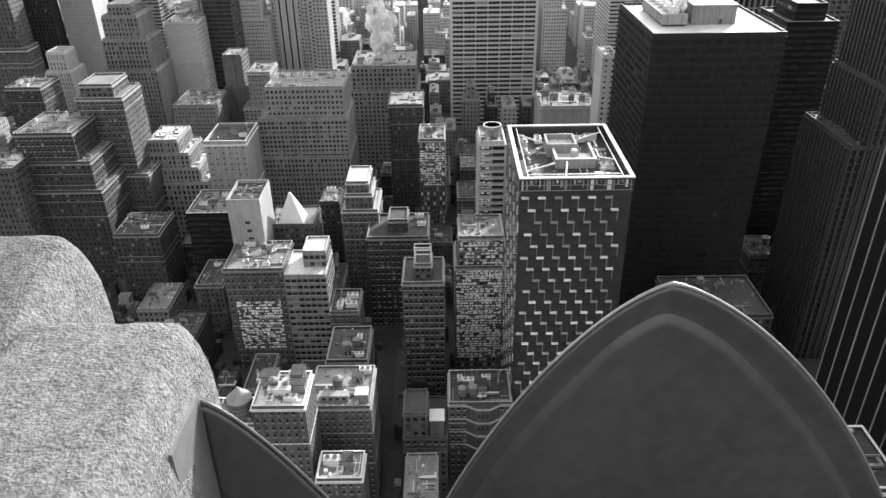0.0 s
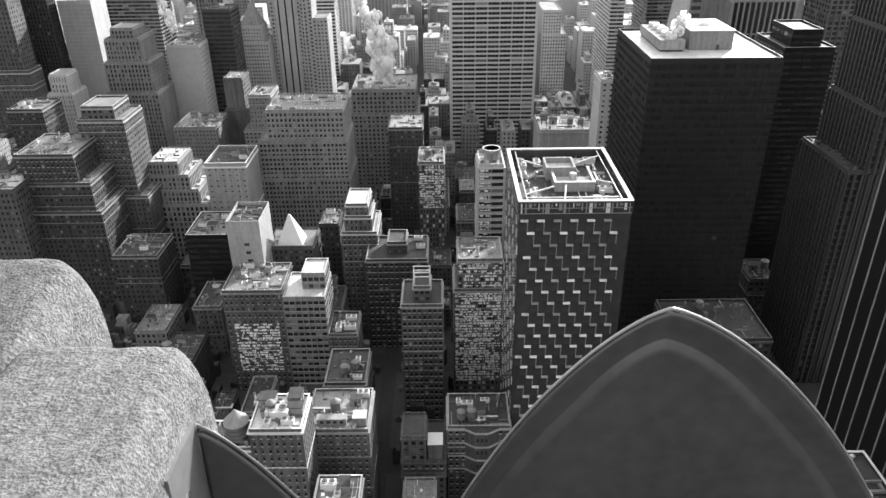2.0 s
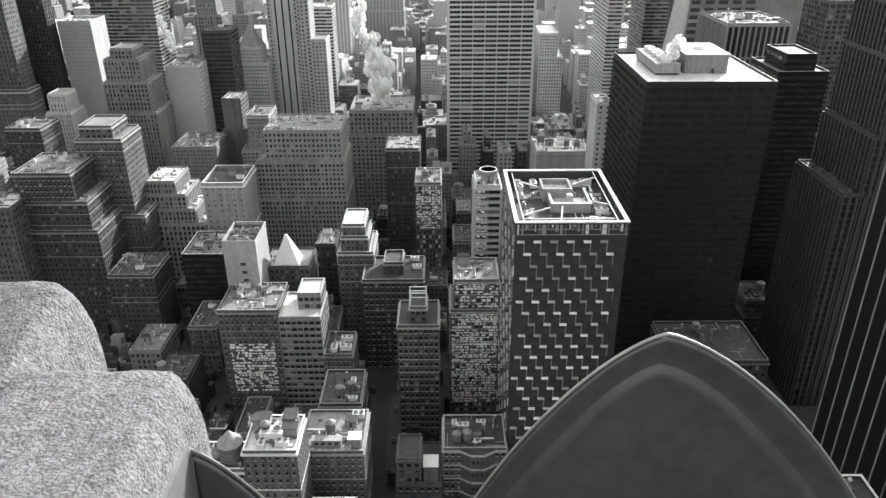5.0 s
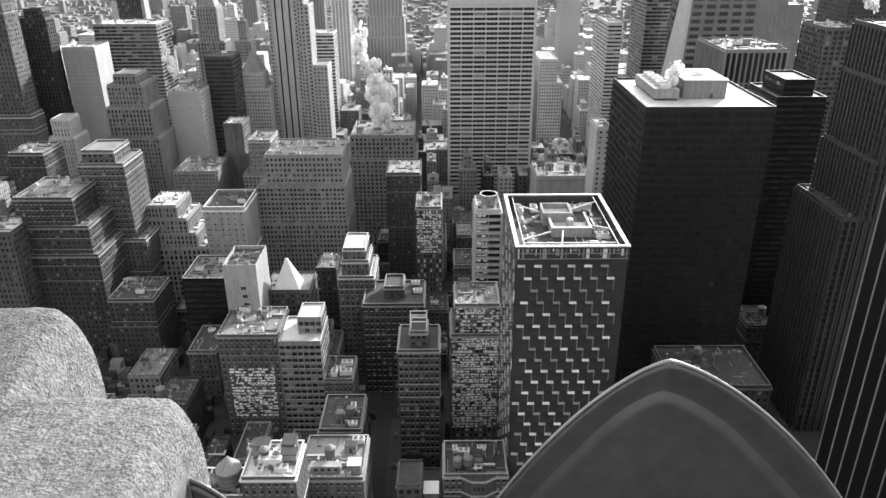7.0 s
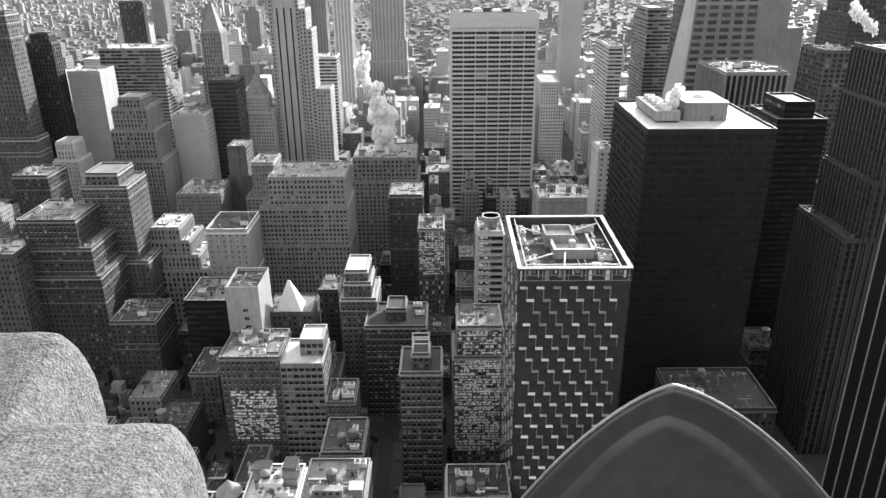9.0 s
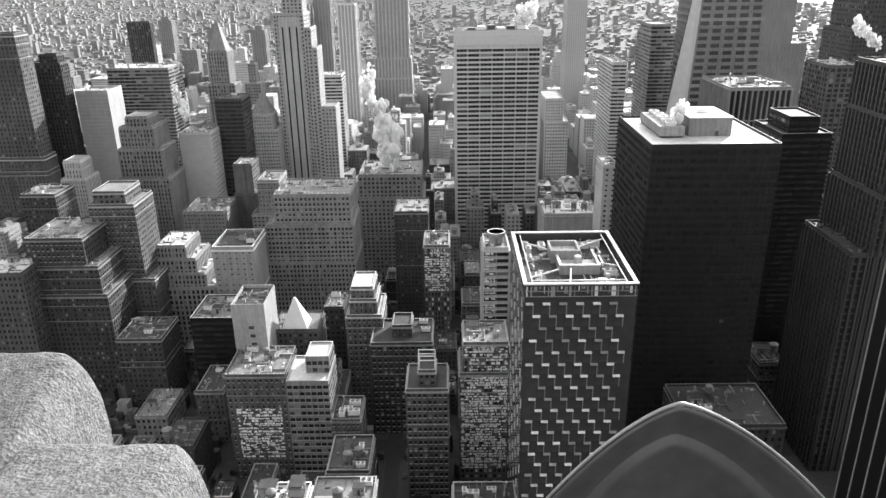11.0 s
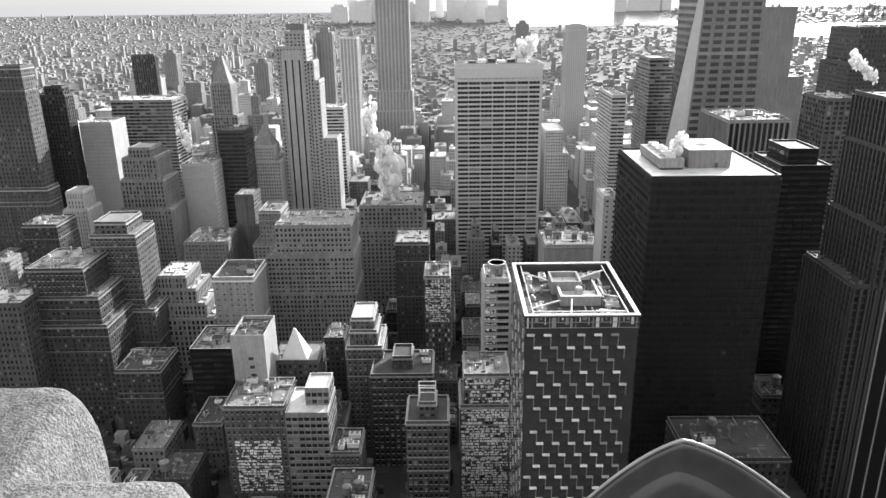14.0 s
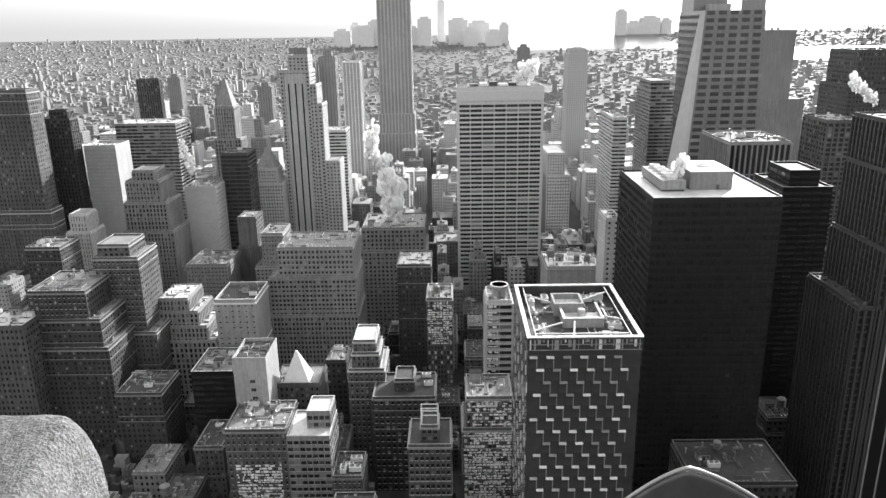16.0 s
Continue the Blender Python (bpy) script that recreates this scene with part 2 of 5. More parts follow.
def tier(root, ox, oy, x0, x1, y0, y1, z1, mat, fl=3.6, bay=3.2, sp=1.6, pw=1.3, deep=0.25, roof="tar", z0=0.0, singles=0, parapet=1.0, blank="", glass="panes", coping="", proud=0.07):
    """One block of a building: core wall, roof, parapet, masonry and windows. Coordinates are the world's; ox, oy is the thing's origin."""
    x0, x1, y0, y1 = x0 - ox, x1 - ox, y0 - oy, y1 - oy
    t = 0.45
    part("wall", boxes([(x0, x1, y0, y1, z0, z1)]), mat, root)
    part("roof", boxes([(x0 + t, x1 - t, y0 + t, y1 - t, z1, z1 + 0.12)]), roof, root)
    if parapet:
        rows = [(x0, x1, y0, y0 + t, z1, z1 + parapet), (x0, x1, y1 - t, y1, z1, z1 + parapet), (x0, x0 + t, y0 + t, y1 - t, z1, z1 + parapet), (x1 - t, x1, y0 + t, y1 - t, z1, z1 + parapet)]
        par = part("parapet", boxes(rows), mat, root)
        if coping:
            e = 0.12
            part("coping", boxes([(a - e, b + e, c - e, d + e, z1 + parapet, z1 + parapet + 0.15) for a, b, c, d, _, _ in rows[:2]] + [(a - e, b + e, c + e, d - e, z1 + parapet, z1 + parapet + 0.15) for a, b, c, d, _, _ in rows[2:]]), coping, par)
    faces = "".join(c for c in "FLRB" if c not in blank)
    if not faces:
        return
    top = z1 - (0.9 if sp > 0 else 0.0)
    own = random.Random(round(ox * 13 + oy * 7 + z1))
    if sp > 0.9 and pw > 0.9:
        fl, bay, sp, pw = fl * own.uniform(0.92, 1.1), bay * own.uniform(0.85, 1.15), sp * own.uniform(0.92, 1.15), pw * own.uniform(0.9, 1.2)
        rows, named = [], not root.name.startswith("city")
        for zz, out, hh in [(z1 - 1.0, 0.75, 0.5), (z1 - 1.5, 0.5, 0.4)] + [(z1 - fl * k, 0.48, 0.35) for k in own.sample((2, 3, 4, 5, 7, 9, 12), 2) if z1 - fl * k > z0 + 3]:
            rows += [(x0 - out, x1 + out, y0 - out, y0, zz, zz + hh), (x0 - out, x0, y0, y1, zz, zz + hh), (x1, x1 + out, y0, y1, zz, zz + hh)]
            if named:
                part("cornice" if out > 0.6 else "belt_course", boxes(rows[-3:]), coping or mat, root)
        if not named:
            part("belt_courses", boxes(rows), coping or mat, root, kind="stuff")
    bands, panes = facade(x0, x1, y0, y1, z0, top, fl, bay, sp, pw, deep, faces, proud)
    if singles:
        own = [b for b in bands if b[2] < y0 - 0.01 and b[3] <= y0 + 0.01]
        bands = [b for b in bands if b not in own]
        for b in own:
            part("spandrel" if b[1] - b[0] > b[5] - b[4] or b[5] - b[4] < 2.5 else "pier", boxes([b]), mat, root)
    part("facade_masonry", boxes(bands), mat, root, kind="stuff")
    front = [p for p in panes if p[0] == "F"]
    front.sort(key=lambda p: -p[2])
    alone = front[:singles]
    rest = front[singles:] + [p for p in panes if p[0] != "F" and (p[0] == ("L" if ox > 0 else "R"))]
    if singles:
        part("window_sills", boxes([(c - w / 2 - 0.1, c + w / 2 + 0.1, y0 - deep - 0.2, y0, z - h / 2 - 0.05, z - h / 2 + 0.22) for _, c, z, w, h in front]), "pale_stone", root, kind="stuff")
    if rest:
        part("windows", pane_mesh(rest, x0, x1, y0), glass, root, kind="stuff")
    if alone:
        _, _, _, w, h = alone[0]
        me = boxes([(-w / 2, w / 2, -0.05, 0.0, -h / 2, h / 2)])
        me.materials.append(M["pane"])
        for _, c, z, _, _ in alone:
            ob = part("window", me, None, root)
            ob.location = (c, y0, z)
            COUNT["window"] += 1


def tower(name, label, x0, x1, y0, depth, h, mat, low=(), top=(), roof="tar", category="building", **style):
    """A building: its main block, lower and wider blocks (height, out left, out right, out front), and blocks on its roof (in left, in right, in front, in back, height)."""
    ox, oy = (x0 + x1) / 2, y0 + depth / 2
    root = thing(name, label, category, ox, oy)
    tier(root, ox, oy, x0, x1, y0, y0 + depth, h, mat, roof=roof, **style)
    for hh, l, r, f in low:
        s = {**style, "singles": 0}
        tier(root, ox, oy, x0 - l, x1 + r, y0 - f, y0 + depth * 0.97, hh, mat, roof=roof, **s)
        TAKEN.append((x0 - l, x1 + r, y0 - f, y0 + depth))
    z = h
    for l, r, f, b, hh in top:
        s = {**style, "singles": 0}
        tier(root, ox, oy, x0 + l, x1 - r, y0 + f, y0 + depth - b, z + hh, mat, roof=roof, z0=z + 0.12, **s)
        z += hh
    TAKEN.append((x0, x1, y0, y0 + depth))
    if y0 < 1000 and not top and mat != "slab_metal":
        roof_details(root, x0 - ox, x1 - ox, y0 - oy, y0 + depth - oy, h, round(x0 * 3 + y0), "brick" if "black" in mat or "sooty" in mat or "slab" in mat else ("white_roof" if roof != "tar" else "concrete"))
    for hh, l, r, f in low:
        if y0 < 700 and max(l, r) > 4:
            for a, b in ((x0 - l, x0), (x1, x1 + r)):
                if b - a > 4:
                    roof_details(root, a - ox, b - ox, y0 - f - oy, y0 + depth * 0.95 - oy, hh, round(a + hh), "dark_brick" if mat == "sooty_stone" else "concrete")
    return root


def roof_details(root, x0, x1, y0, y1, z, seed, bright="white_roof"):
    """Kerbs, pipes, curbs, hatches and short walls that crowd a flat city roof, and the stubs along its parapet."""
    own = random.Random(seed)
    w, d = x1 - x0, y1 - y0
    pale, dark = [], []
    for _ in range(int(min(46, 6 + w * d / 26))):
        kind = own.random()
        a, b = own.uniform(x0 + 0.8, x1 - 2.4), own.uniform(y0 + 0.8, y1 - 2.4)
        if kind < 0.3:
            row = (a, min(a + own.uniform(2, 9), x1 - 0.6), b, b + own.uniform(0.15, 0.4), z + 0.12, z + own.uniform(0.4, 1.3))
        elif kind < 0.55:
            row = (a, a + own.uniform(0.15, 0.4), b, min(b + own.uniform(2, 9), y1 - 0.6), z + 0.12, z + own.uniform(0.4, 1.3))
        elif kind < 0.9:
            row = (a, a + own.uniform(0.4, 1.8), b, b + own.uniform(0.4, 1.8), z + 0.12, z + own.uniform(0.5, 2.6))
        else:
            row = (a, a + 0.14, b, b + 0.14, z + 0.12, z + own.uniform(2.5, 6))
        (pale if own.random() < 0.5 else dark).append(row)
    k = x0 + 0.5
    while k < x1 - 0.8:
        s = own.uniform(0.3, 0.9)
        pale.append((k, k + s, y0 + 0.05, y0 + 0.4, z + 1.15, z + 1.15 + own.uniform(0.2, 0.9)))
        k += s + own.uniform(0.8, 4.5)
    for name, rows, mat in (("roof_fittings", pale, bright), ("roof_pipework", dark, "wood_tank")):
        if rows:
            part(name, boxes(rows), mat, root, kind="stuff")


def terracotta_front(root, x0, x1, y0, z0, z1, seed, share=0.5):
    """Uneven pale blocks laid over a front in place of patches of reflected sunlight."""
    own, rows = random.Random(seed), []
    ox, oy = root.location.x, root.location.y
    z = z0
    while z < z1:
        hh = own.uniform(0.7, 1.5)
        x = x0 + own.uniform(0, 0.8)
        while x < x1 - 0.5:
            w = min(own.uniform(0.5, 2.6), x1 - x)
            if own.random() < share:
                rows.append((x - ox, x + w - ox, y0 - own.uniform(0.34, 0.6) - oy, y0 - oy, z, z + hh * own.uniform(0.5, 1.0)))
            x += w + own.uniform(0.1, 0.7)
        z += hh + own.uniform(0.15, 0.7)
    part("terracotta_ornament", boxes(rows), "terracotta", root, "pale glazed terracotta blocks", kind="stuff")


GRID = dict(fl=3.6, bay=3.0, sp=1.8, pw=1.6)
RIBBON = dict(fl=3.8, bay=6.0, sp=1.7, pw=0.25, deep=0.15)
PIERS = dict(fl=3.8, bay=3.0, sp=1.2, pw=1.3, deep=0.3, proud=0.45)
BLANK = dict(blank="FLRB")

# ---- rooftop things, built once and copied ----


def make_water_tank():
    t = thing("water_tank", "round wooden rooftop water tank with conical cap on steel legs", "water tank", group="rooftop water tanks")
    part("barrel", lathe([(1.9, 2.2), (1.95, 2.3), (1.85, 5.6), (1.8, 5.7)], 18), "wood_tank", t)
    part("cap", lathe([(2.05, 5.7), (1.9, 5.85), (0.9, 6.5), (0.1, 7.0)], 18), "gravel", t, "pale conical cap")
    for sx in (-1, 1):
        for sy in (-1, 1):
            part("leg", boxes([(sx * 1.2 - 0.12, sx * 1.2 + 0.12, sy * 1.2 - 0.12, sy * 1.2 + 0.12, 0, 2.2)]), "dark_metal", t)
    part("hoop", lathe([(1.97, 3.0), (2.0, 3.02), (2.0, 3.12), (1.97, 3.14)], 18), "dark_metal", t)
    part("hoop", lathe([(1.93, 4.6), (1.96, 4.62), (1.96, 4.72), (1.93, 4.74)], 18), "dark_metal", t)
    return t


def make_cooling_unit():
    t = thing("cooling_unit", "pale sheet-metal rooftop cooling unit with two fans", "cooling unit", group="rooftop cooling units")
    part("casing", boxes([(-2.0, 2.0, -1.1, 1.1, 0.25, 1.9), (-2.05, 2.05, -1.15, 1.15, 1.9, 2.0)]), "white_paint", t)
    part("skid", boxes([(-1.9, 1.9, -0.9, -0.7, 0, 0.25), (-1.9, 1.9, 0.7, 0.9, 0, 0.25)]), "dark_metal", t)
    for x in (-0.95, 0.95):
        part("fan_cowl", lathe([(0.75, 2.0), (0.8, 2.35), (0.7, 2.35), (0.65, 2.05)], 14, (x, 0)), "steel", t)
        part("fan", boxes([(x - 0.6, x + 0.6, -0.08, 0.08, 2.1, 2.14), (x - 0.08, x + 0.08, -0.6, 0.6, 2.15, 2.19)]), "dark_metal", t)
    return t


def make_stair_bulkhead():
    t = thing("stair_bulkhead", "small plastered roof bulkhead with a dark door", "bulkhead", group="roof bulkheads")
    part("wall", boxes([(-2, 2, -1.5, 1.5, 0, 2.8)]), "concrete", t)
    part("roof", boxes([(-2.15, 2.15, -1.65, 1.65, 2.8, 3.0)]), "tar", t)
    part("door", boxes([(-0.5, 0.5, -1.56, -1.5, 0.05, 2.1)]), "dark_metal", t)
    part("vent", boxes([(0.9, 1.6, -1.55, -1.5, 1.6, 2.2)]), "dark_metal", t)
    return t


def make_vent_pipe():
    t = thing("vent_stack", "galvanised roof vent stack with a rain hood", "vent", group="roof vents")
    part("pipe", lathe([(0.3, 0), (0.3, 2.2)], 10), "steel", t)
    part("hood", lathe([(0.55, 2.3), (0.5, 2.45), (0.08, 2.75)], 10), "steel", t)
    part("strap", boxes([(-0.4, -0.3, -0.04, 0.04, 1.9, 2.4), (0.3, 0.4, -0.04, 0.04, 1.9, 2.4)]), "dark_metal", t)
    return t


def make_duct():
    t = thing("roof_duct", "bent sheet-metal ventilation duct on sleepers", "duct", group="roof ducts")
    part("run", boxes([(-3.5, 3.5, -0.4, 0.4, 0.4, 1.2), (2.7, 3.5, 0.4, 2.6, 0.4, 1.2)]), "steel", t)
    for x in (-3, 0, 3):
        part("sleeper", boxes([(x - 0.1, x + 0.1, -0.6, 0.6, 0, 0.4)]), "dark_metal", t)
    part("flange", boxes([(-0.06, 0.06, -0.46, 0.46, 0.34, 1.26)]), "steel", t)
    return t


MODELS = {"tank": make_water_tank, "unit": make_cooling_unit, "hut": make_stair_bulkhead, "vent": make_vent_pipe, "duct": make_duct}
FIRST = {}


def place(kind, x, y, z, turn=0.0, size=1.0):
    if kind not in FIRST:
        FIRST[kind] = MODELS[kind]()
        ob = FIRST[kind]
        ob.matrix_basis = pose(x, y, z, 0, 0, turn)
    else:
        ob = copy_thing(FIRST[kind], pose(x, y, z, 0, 0, turn))
    ob.scale = (size, size, size)
    return ob


def clutter(x0, x1, y0, y1, z, n, seed, kinds=("unit", "vent", "hut", "duct", "vent", "unit")):
    """Scatters roof plant over a free roof, no two pieces nearer than four metres."""
    rnd, put = random.Random(seed), []
    for _ in range(n * 8):
        x, y = rnd.uniform(x0 + 3.5, x1 - 3.5), rnd.uniform(y0 + 3.5, y1 - 3.5)
        if len(put) < n and x1 - x0 > 7.5 and y1 - y0 > 7.5 and all(abs(x - a) + abs(y - b) > 5.5 for a, b in put):
            put.append((x, y))
            place(rnd.choice(kinds), x, y, z + 0.12, rnd.choice((0, 90, 180)), rnd.uniform(0.9, 1.5))

# ---- the city's larger buildings ----
tower("apartment_building", "mid-rise stone apartment house with arched windows and roof tanks", -57.7, -32.5, 226, 26, 58.2, "grey_brick", roof="gravel", coping="pale_stone", **{**GRID, "singles": 90})
clutter(-57.7, -32.5, 226, 252, 58.2, 6, 11)
tower("apartment_building", "pale rooftop terrace house with white parapets and fans", -73.1, -53.8, 205, 20, 77.2, "grey_brick", roof="white_roof", coping="white_paint", **{**GRID, "singles": 60})
clutter(-73.1, -53.8, 205, 225, 77.2, 8, 12, ("unit", "unit", "vent", "hut"))
tower("office_building", "small stone office block with a plain square penthouse", -20.3, -1.8, 236, 26, 31.8, "grey_brick", low=[(26, 0, 0, 2.0)], top=[(0.4, 8.3, 0.6, 10, 13)], roof="tar", **{**GRID, "singles": 60})
tower("apartment_building", "old brick building with a wavy bay front and stone bands", -0.4, 26.6, 243, 22, 44.5, "brick", roof="tar", coping="pale_stone", **{**GRID, "singles": 90})
clutter(-0.4, 26.6, 243, 265, 44.5, 8, 13)
tower("apartment_building", "low pale rooftop with white railings beside the street", -50.6, -33.6, 196, 14, 49.4, "grey_brick", roof="gravel", coping="white_paint", **{**GRID, "singles": 40})
clutter(-50.6, -33.6, 196, 210, 49.4, 6, 14)
tower("apartment_building", "dark low rise with two roof tanks", -55.6, -37.2, 262, 26, 53.5, "dark_brick", roof="tar", coping="limestone", **{**GRID, "singles": 40})
clutter(-55.6, -37.2, 262, 288, 53.5, 4, 15)
tower("office_building", "broad brick office block with many small windows", -117.6, -86.5, 326, 30, 64.0, "brick", roof="gravel", coping="limestone", **{**GRID, "singles": 150})
clutter(-117.6, -86.5, 326, 356, 64.0, 10, 21)
tower("office_building", "pale office block with banded windows and a bright roof", -84.9, -63.4, 321, 26, 62.9, "limestone", roof="white_roof", top=[(9, 0.5, 9, 1, 9)], coping="white_brick", **{**RIBBON, "singles": 60, "bay": 3.2, "pw": 0.5})
tower("apartment_building", "low grey block with square windows and a light court wall", -62.7, -47.9, 318, 22, 41.8, "grey_brick", roof="tar", coping="limestone", **{**GRID, "singles": 40})
clutter(-62.7, -47.9, 318, 340, 41.8, 6, 22)
tower("office_building", "dark brick block with two plain penthouses", -46.3, -11.4, 366, 30, 60.1, "dark_brick", roof="tar", top=[(12, 12, 8, 6, 7)], coping="limestone", **{**GRID, "singles": 110})
clutter(-46.3, -11.4, 366, 396, 60.1, 4, 23)
tower("office_tower", "slim stone tower with grouped windows under a pale cornice", -22.4, -2.4, 301, 24, 70.1, "brick", roof="tar", coping="pale_stone", top=[(6, 6, 4, 6, 8)], **{**GRID, "singles": 140, "bay": 2.6, "pw": 1.0})
tower("office_building", "tan blank-walled tower with a rimmed roof and few windows", -118.8, -100.9, 353, 26, 89.8, "pale_stone", roof="tar", parapet=2.2, blank="FLRB")
tower("apartment_building", "pale penthouse block with sunlit terraces and plain windows", -62.2, -41.4, 386, 30, 67.8, "grey_brick", roof="white_roof", top=[(2, 3, 3, 4, 9), (3, 5, 5, 2, 7)], coping="white_brick", **{**GRID, "singles": 90})
tower("apartment_building", "narrow dark brick house with a tilted skylight roof", -82.0, -69.1, 420, 22, 57.1, "dark_brick", roof="gravel", **GRID)
clutter(-82.0, -69.1, 420, 442, 57.1, 1, 25)
tower("office_building", "dark tower with scattered pale windows and a bright roof", -42.0, -17.2, 513, 34, 89.8, "dark_brick", roof="white_roof", coping="limestone", **GRID)
clutter(-42.0, -17.2, 513, 547, 89.8, 2, 26)
tower("apartment_building", "mottled brick building with pale trim and water tank", -19.0, -1.5, 470, 30, 79.3, "grey_brick", roof="gravel", coping="pale_stone", **{**GRID, "sp": 1.3, "bay": 2.4, "pw": 1.0, "glass": "sun_patch_panes"})
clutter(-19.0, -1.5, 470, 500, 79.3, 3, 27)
tower("apartment_building", "mottled old building with pale terracotta window surrounds", 5.5, 27.5, 318, 24, 85.8, "grey_brick", roof="gravel", low=[(70, 2, 0, 2.5)], coping="pale_stone", **{**GRID, "sp": 1.4, "pw": 1.0, "bay": 2.4, "glass": "sun_patch_panes"})
clutter(5.5, 27.5, 318, 342, 85.8, 4, 28)
tower("apartment_building", "slim building with stacked pale balconies and round roof tank", 17.5, 30.7, 363, 22, 118.2, "white_brick", roof="gravel", coping="white_brick", **{**RIBBON, "singles": 60, "deep": 1.0, "sp": 1.3, "glass": "black_panes"})
tower("office_building", "dark glass office block with a pale roof edge", -161.3, -128.7, 402, 34, 59.0, "black_metal", roof="gravel", coping="white_paint", glass="black_panes", **RIBBON)
clutter(-161.3, -128.7, 402, 436, 59.0, 10, 29)
tower("office_building", "wide stone office block with rows of square windows and setbacks", -125.5, -71.7, 494, 42, 109.7, "limestone", roof="gravel", low=[(88, 7, 1.2, 2.5), (60, 9, 2, 4)], coping="limestone", **{**GRID, "singles": 300, "bay": 3.0, "pw": 1.2, "sp": 1.6, "fl": 3.7})
clutter(-125.5, -71.7, 494, 536, 109.7, 5, 31)
tower("office_building", "massive stone block behind with regular windows", -77.1, -24.9, 590, 50, 97.2, "light_brick", roof="gravel", low=[(78, 6, 2, 3)], coping="limestone", **GRID)
clutter(-77.1, -24.9, 590, 640, 97.2, 5, 32)
tower("office_building", "white roofed office building with deep parapet and light side wall", -156.6, -129.9, 444, 34, 88.8, "concrete", roof="tar", parapet=2.0, coping="white_paint", blank="LRB", **{**GRID, "singles": 110, "bay": 4.4, "pw": 2.8, "sp": 2.4})
clutter(-156.6, -129.9, 444, 478, 88.8, 3, 33)
tower("office_building", "terraced white office building stepping down with pale bands", -207.4, -187.1, 477, 30, 78.8, "concrete", roof="white_roof", low=[(70, 0, 7, 2.5), (60, 0, 13, 5), (50, 0, 19, 7.5)], **PIERS)
tower("office_tower", "tall brick tower with a stone crown and sunlit side", -237.2, -207.4, 453, 32, 116.8, "brick", roof="gravel", top=[(3, 6, 3, 4, 8)], low=[(65, 2, 7, 3)], coping="pale_stone", **{**GRID, "singles": 200})
tower("office_building", "broad stepped brick building with corner piers and attic", -263.7, -227.9, 420, 40, 105.6, "dark_brick", roof="gravel", low=[(88, 12, 8, 3), (70, 20, 12, 6)], coping="limestone", **{**GRID, "singles": 150})
clutter(-263.7, -227.9, 420, 460, 105.6, 3, 35)
tower("office_building", "low dark block with a pale bordered roof and plant", -205.9, -178.4, 395, 30, 48.6, "dark_brick", roof="tar", coping="limestone", **GRID)
clutter(-205.9, -178.4, 395, 425, 48.6, 6, 36)
tower("office_tower", "stepped brick setback tower with ornamented crown", -275.3, -247.6, 600, 34, 138.0, "light_brick", roof="gravel", low=[(120, 3, 5, 2), (95, 6, 9, 4)], top=[(5, 5, 4, 4, 8)], coping="limestone", **PIERS)
tower("office_tower", "plain grey slab tower with a blank front wall", -241.4, -213.4, 640, 30, 124.1, "mid_stone", roof="gravel", blank="FLB", **GRID)
clutter(-241.4, -213.4, 640, 670, 124.1, 1, 38)
tower("office_building", "stone block with regular windows below the slab tower", -217.1, -183.9, 560, 40, 76.5, "light_brick", roof="gravel", coping="limestone", **GRID)
clutter(-217.1, -183.9, 560, 600, 76.5, 3, 39)
tower("office_tower", "black glass tower with a pale striped side", -214.3, -189.7, 667, 30, 149.3, "dark_metal", roof="tar", blank="LB", **{**RIBBON, "sp": 1.4, "glass": "black_panes"})
clutter(-214.3, -189.7, 667, 697, 149.3, 1, 40)
tower("office_tower", "dark brick tower with rounded shoulder and plain walls", -184.0, -168.6, 600, 24, 105.5, "grey_brick", roof="gravel", low=[(80, 1, 6, 2)], blank="F", **GRID)
tower("office_building", "stone loft building with sunlit cornice", -158.2, -140.5, 575, 30, 97.8, "light_brick", roof="gravel", low=[(70, 6, 3, 3)], coping="pale_stone", **GRID)
clutter(-158.2, -140.5, 575, 605, 97.8, 2, 41)
tower("office_tower", "brick tower under a steep pyramid roof", -197.7, -177.3, 720, 26, 124.8, "light_stone", roof="gravel", low=[(110, 0, 6, 2)], **GRID)
tower("office_tower", "pale limestone skyscraper with dark vertical window strips", -170.0, -140.9, 737, 34, 219.2, "pale_stone", roof="gravel", top=[(9, 1, 4, 6, 14)], low=[(205, 0, 6, -2), (186, 0, 10.5, -3), (128, 0, 25, -4)], coping="pale_stone", **{**GRID, "bay": 3.4, "pw": 1.9})
tower("office_tower", "grey tower with banded floors and a bright flat roof", -151.9, -125.3, 860, 34, 143.3, "light_stone", roof="white_roof", **RIBBON)
clutter(-151.9, -125.3, 860, 894, 143.3, 1, 43)
tower("office_tower", "stone tower with a steep pyramid spire", -244.9, -226.0, 760, 22, 182.8, "limestone", roof="gravel", low=[(150, 3, 5, 2), (110, 8, 8, 4)], **PIERS)
tower("office_tower", "dark slab tower with fine vertical ribs", -424.6, -394.0, 1000, 9, 197.0, "brick", roof="tar", **{**PIERS, "sp": 0.5})
tower("office_tower", "broad slab tower with ribbon windows and pale floor bands", -383.1, -314.2, 829, 44, 158.2, "light_brick", roof="white_roof", coping="white_paint", **RIBBON)
clutter(-383.1, -314.2, 829, 873, 158.2, 3, 46)
tower("office_tower", "white-sided glass tower with a canted roof rim", -371.4, -339.4, 728, 34, 147.4, "pale_stone", roof="white_roof", parapet=2.5, blank="R", coping="white_paint", **{**RIBBON, "sp": 0.9, "glass": "hazy_panes"})
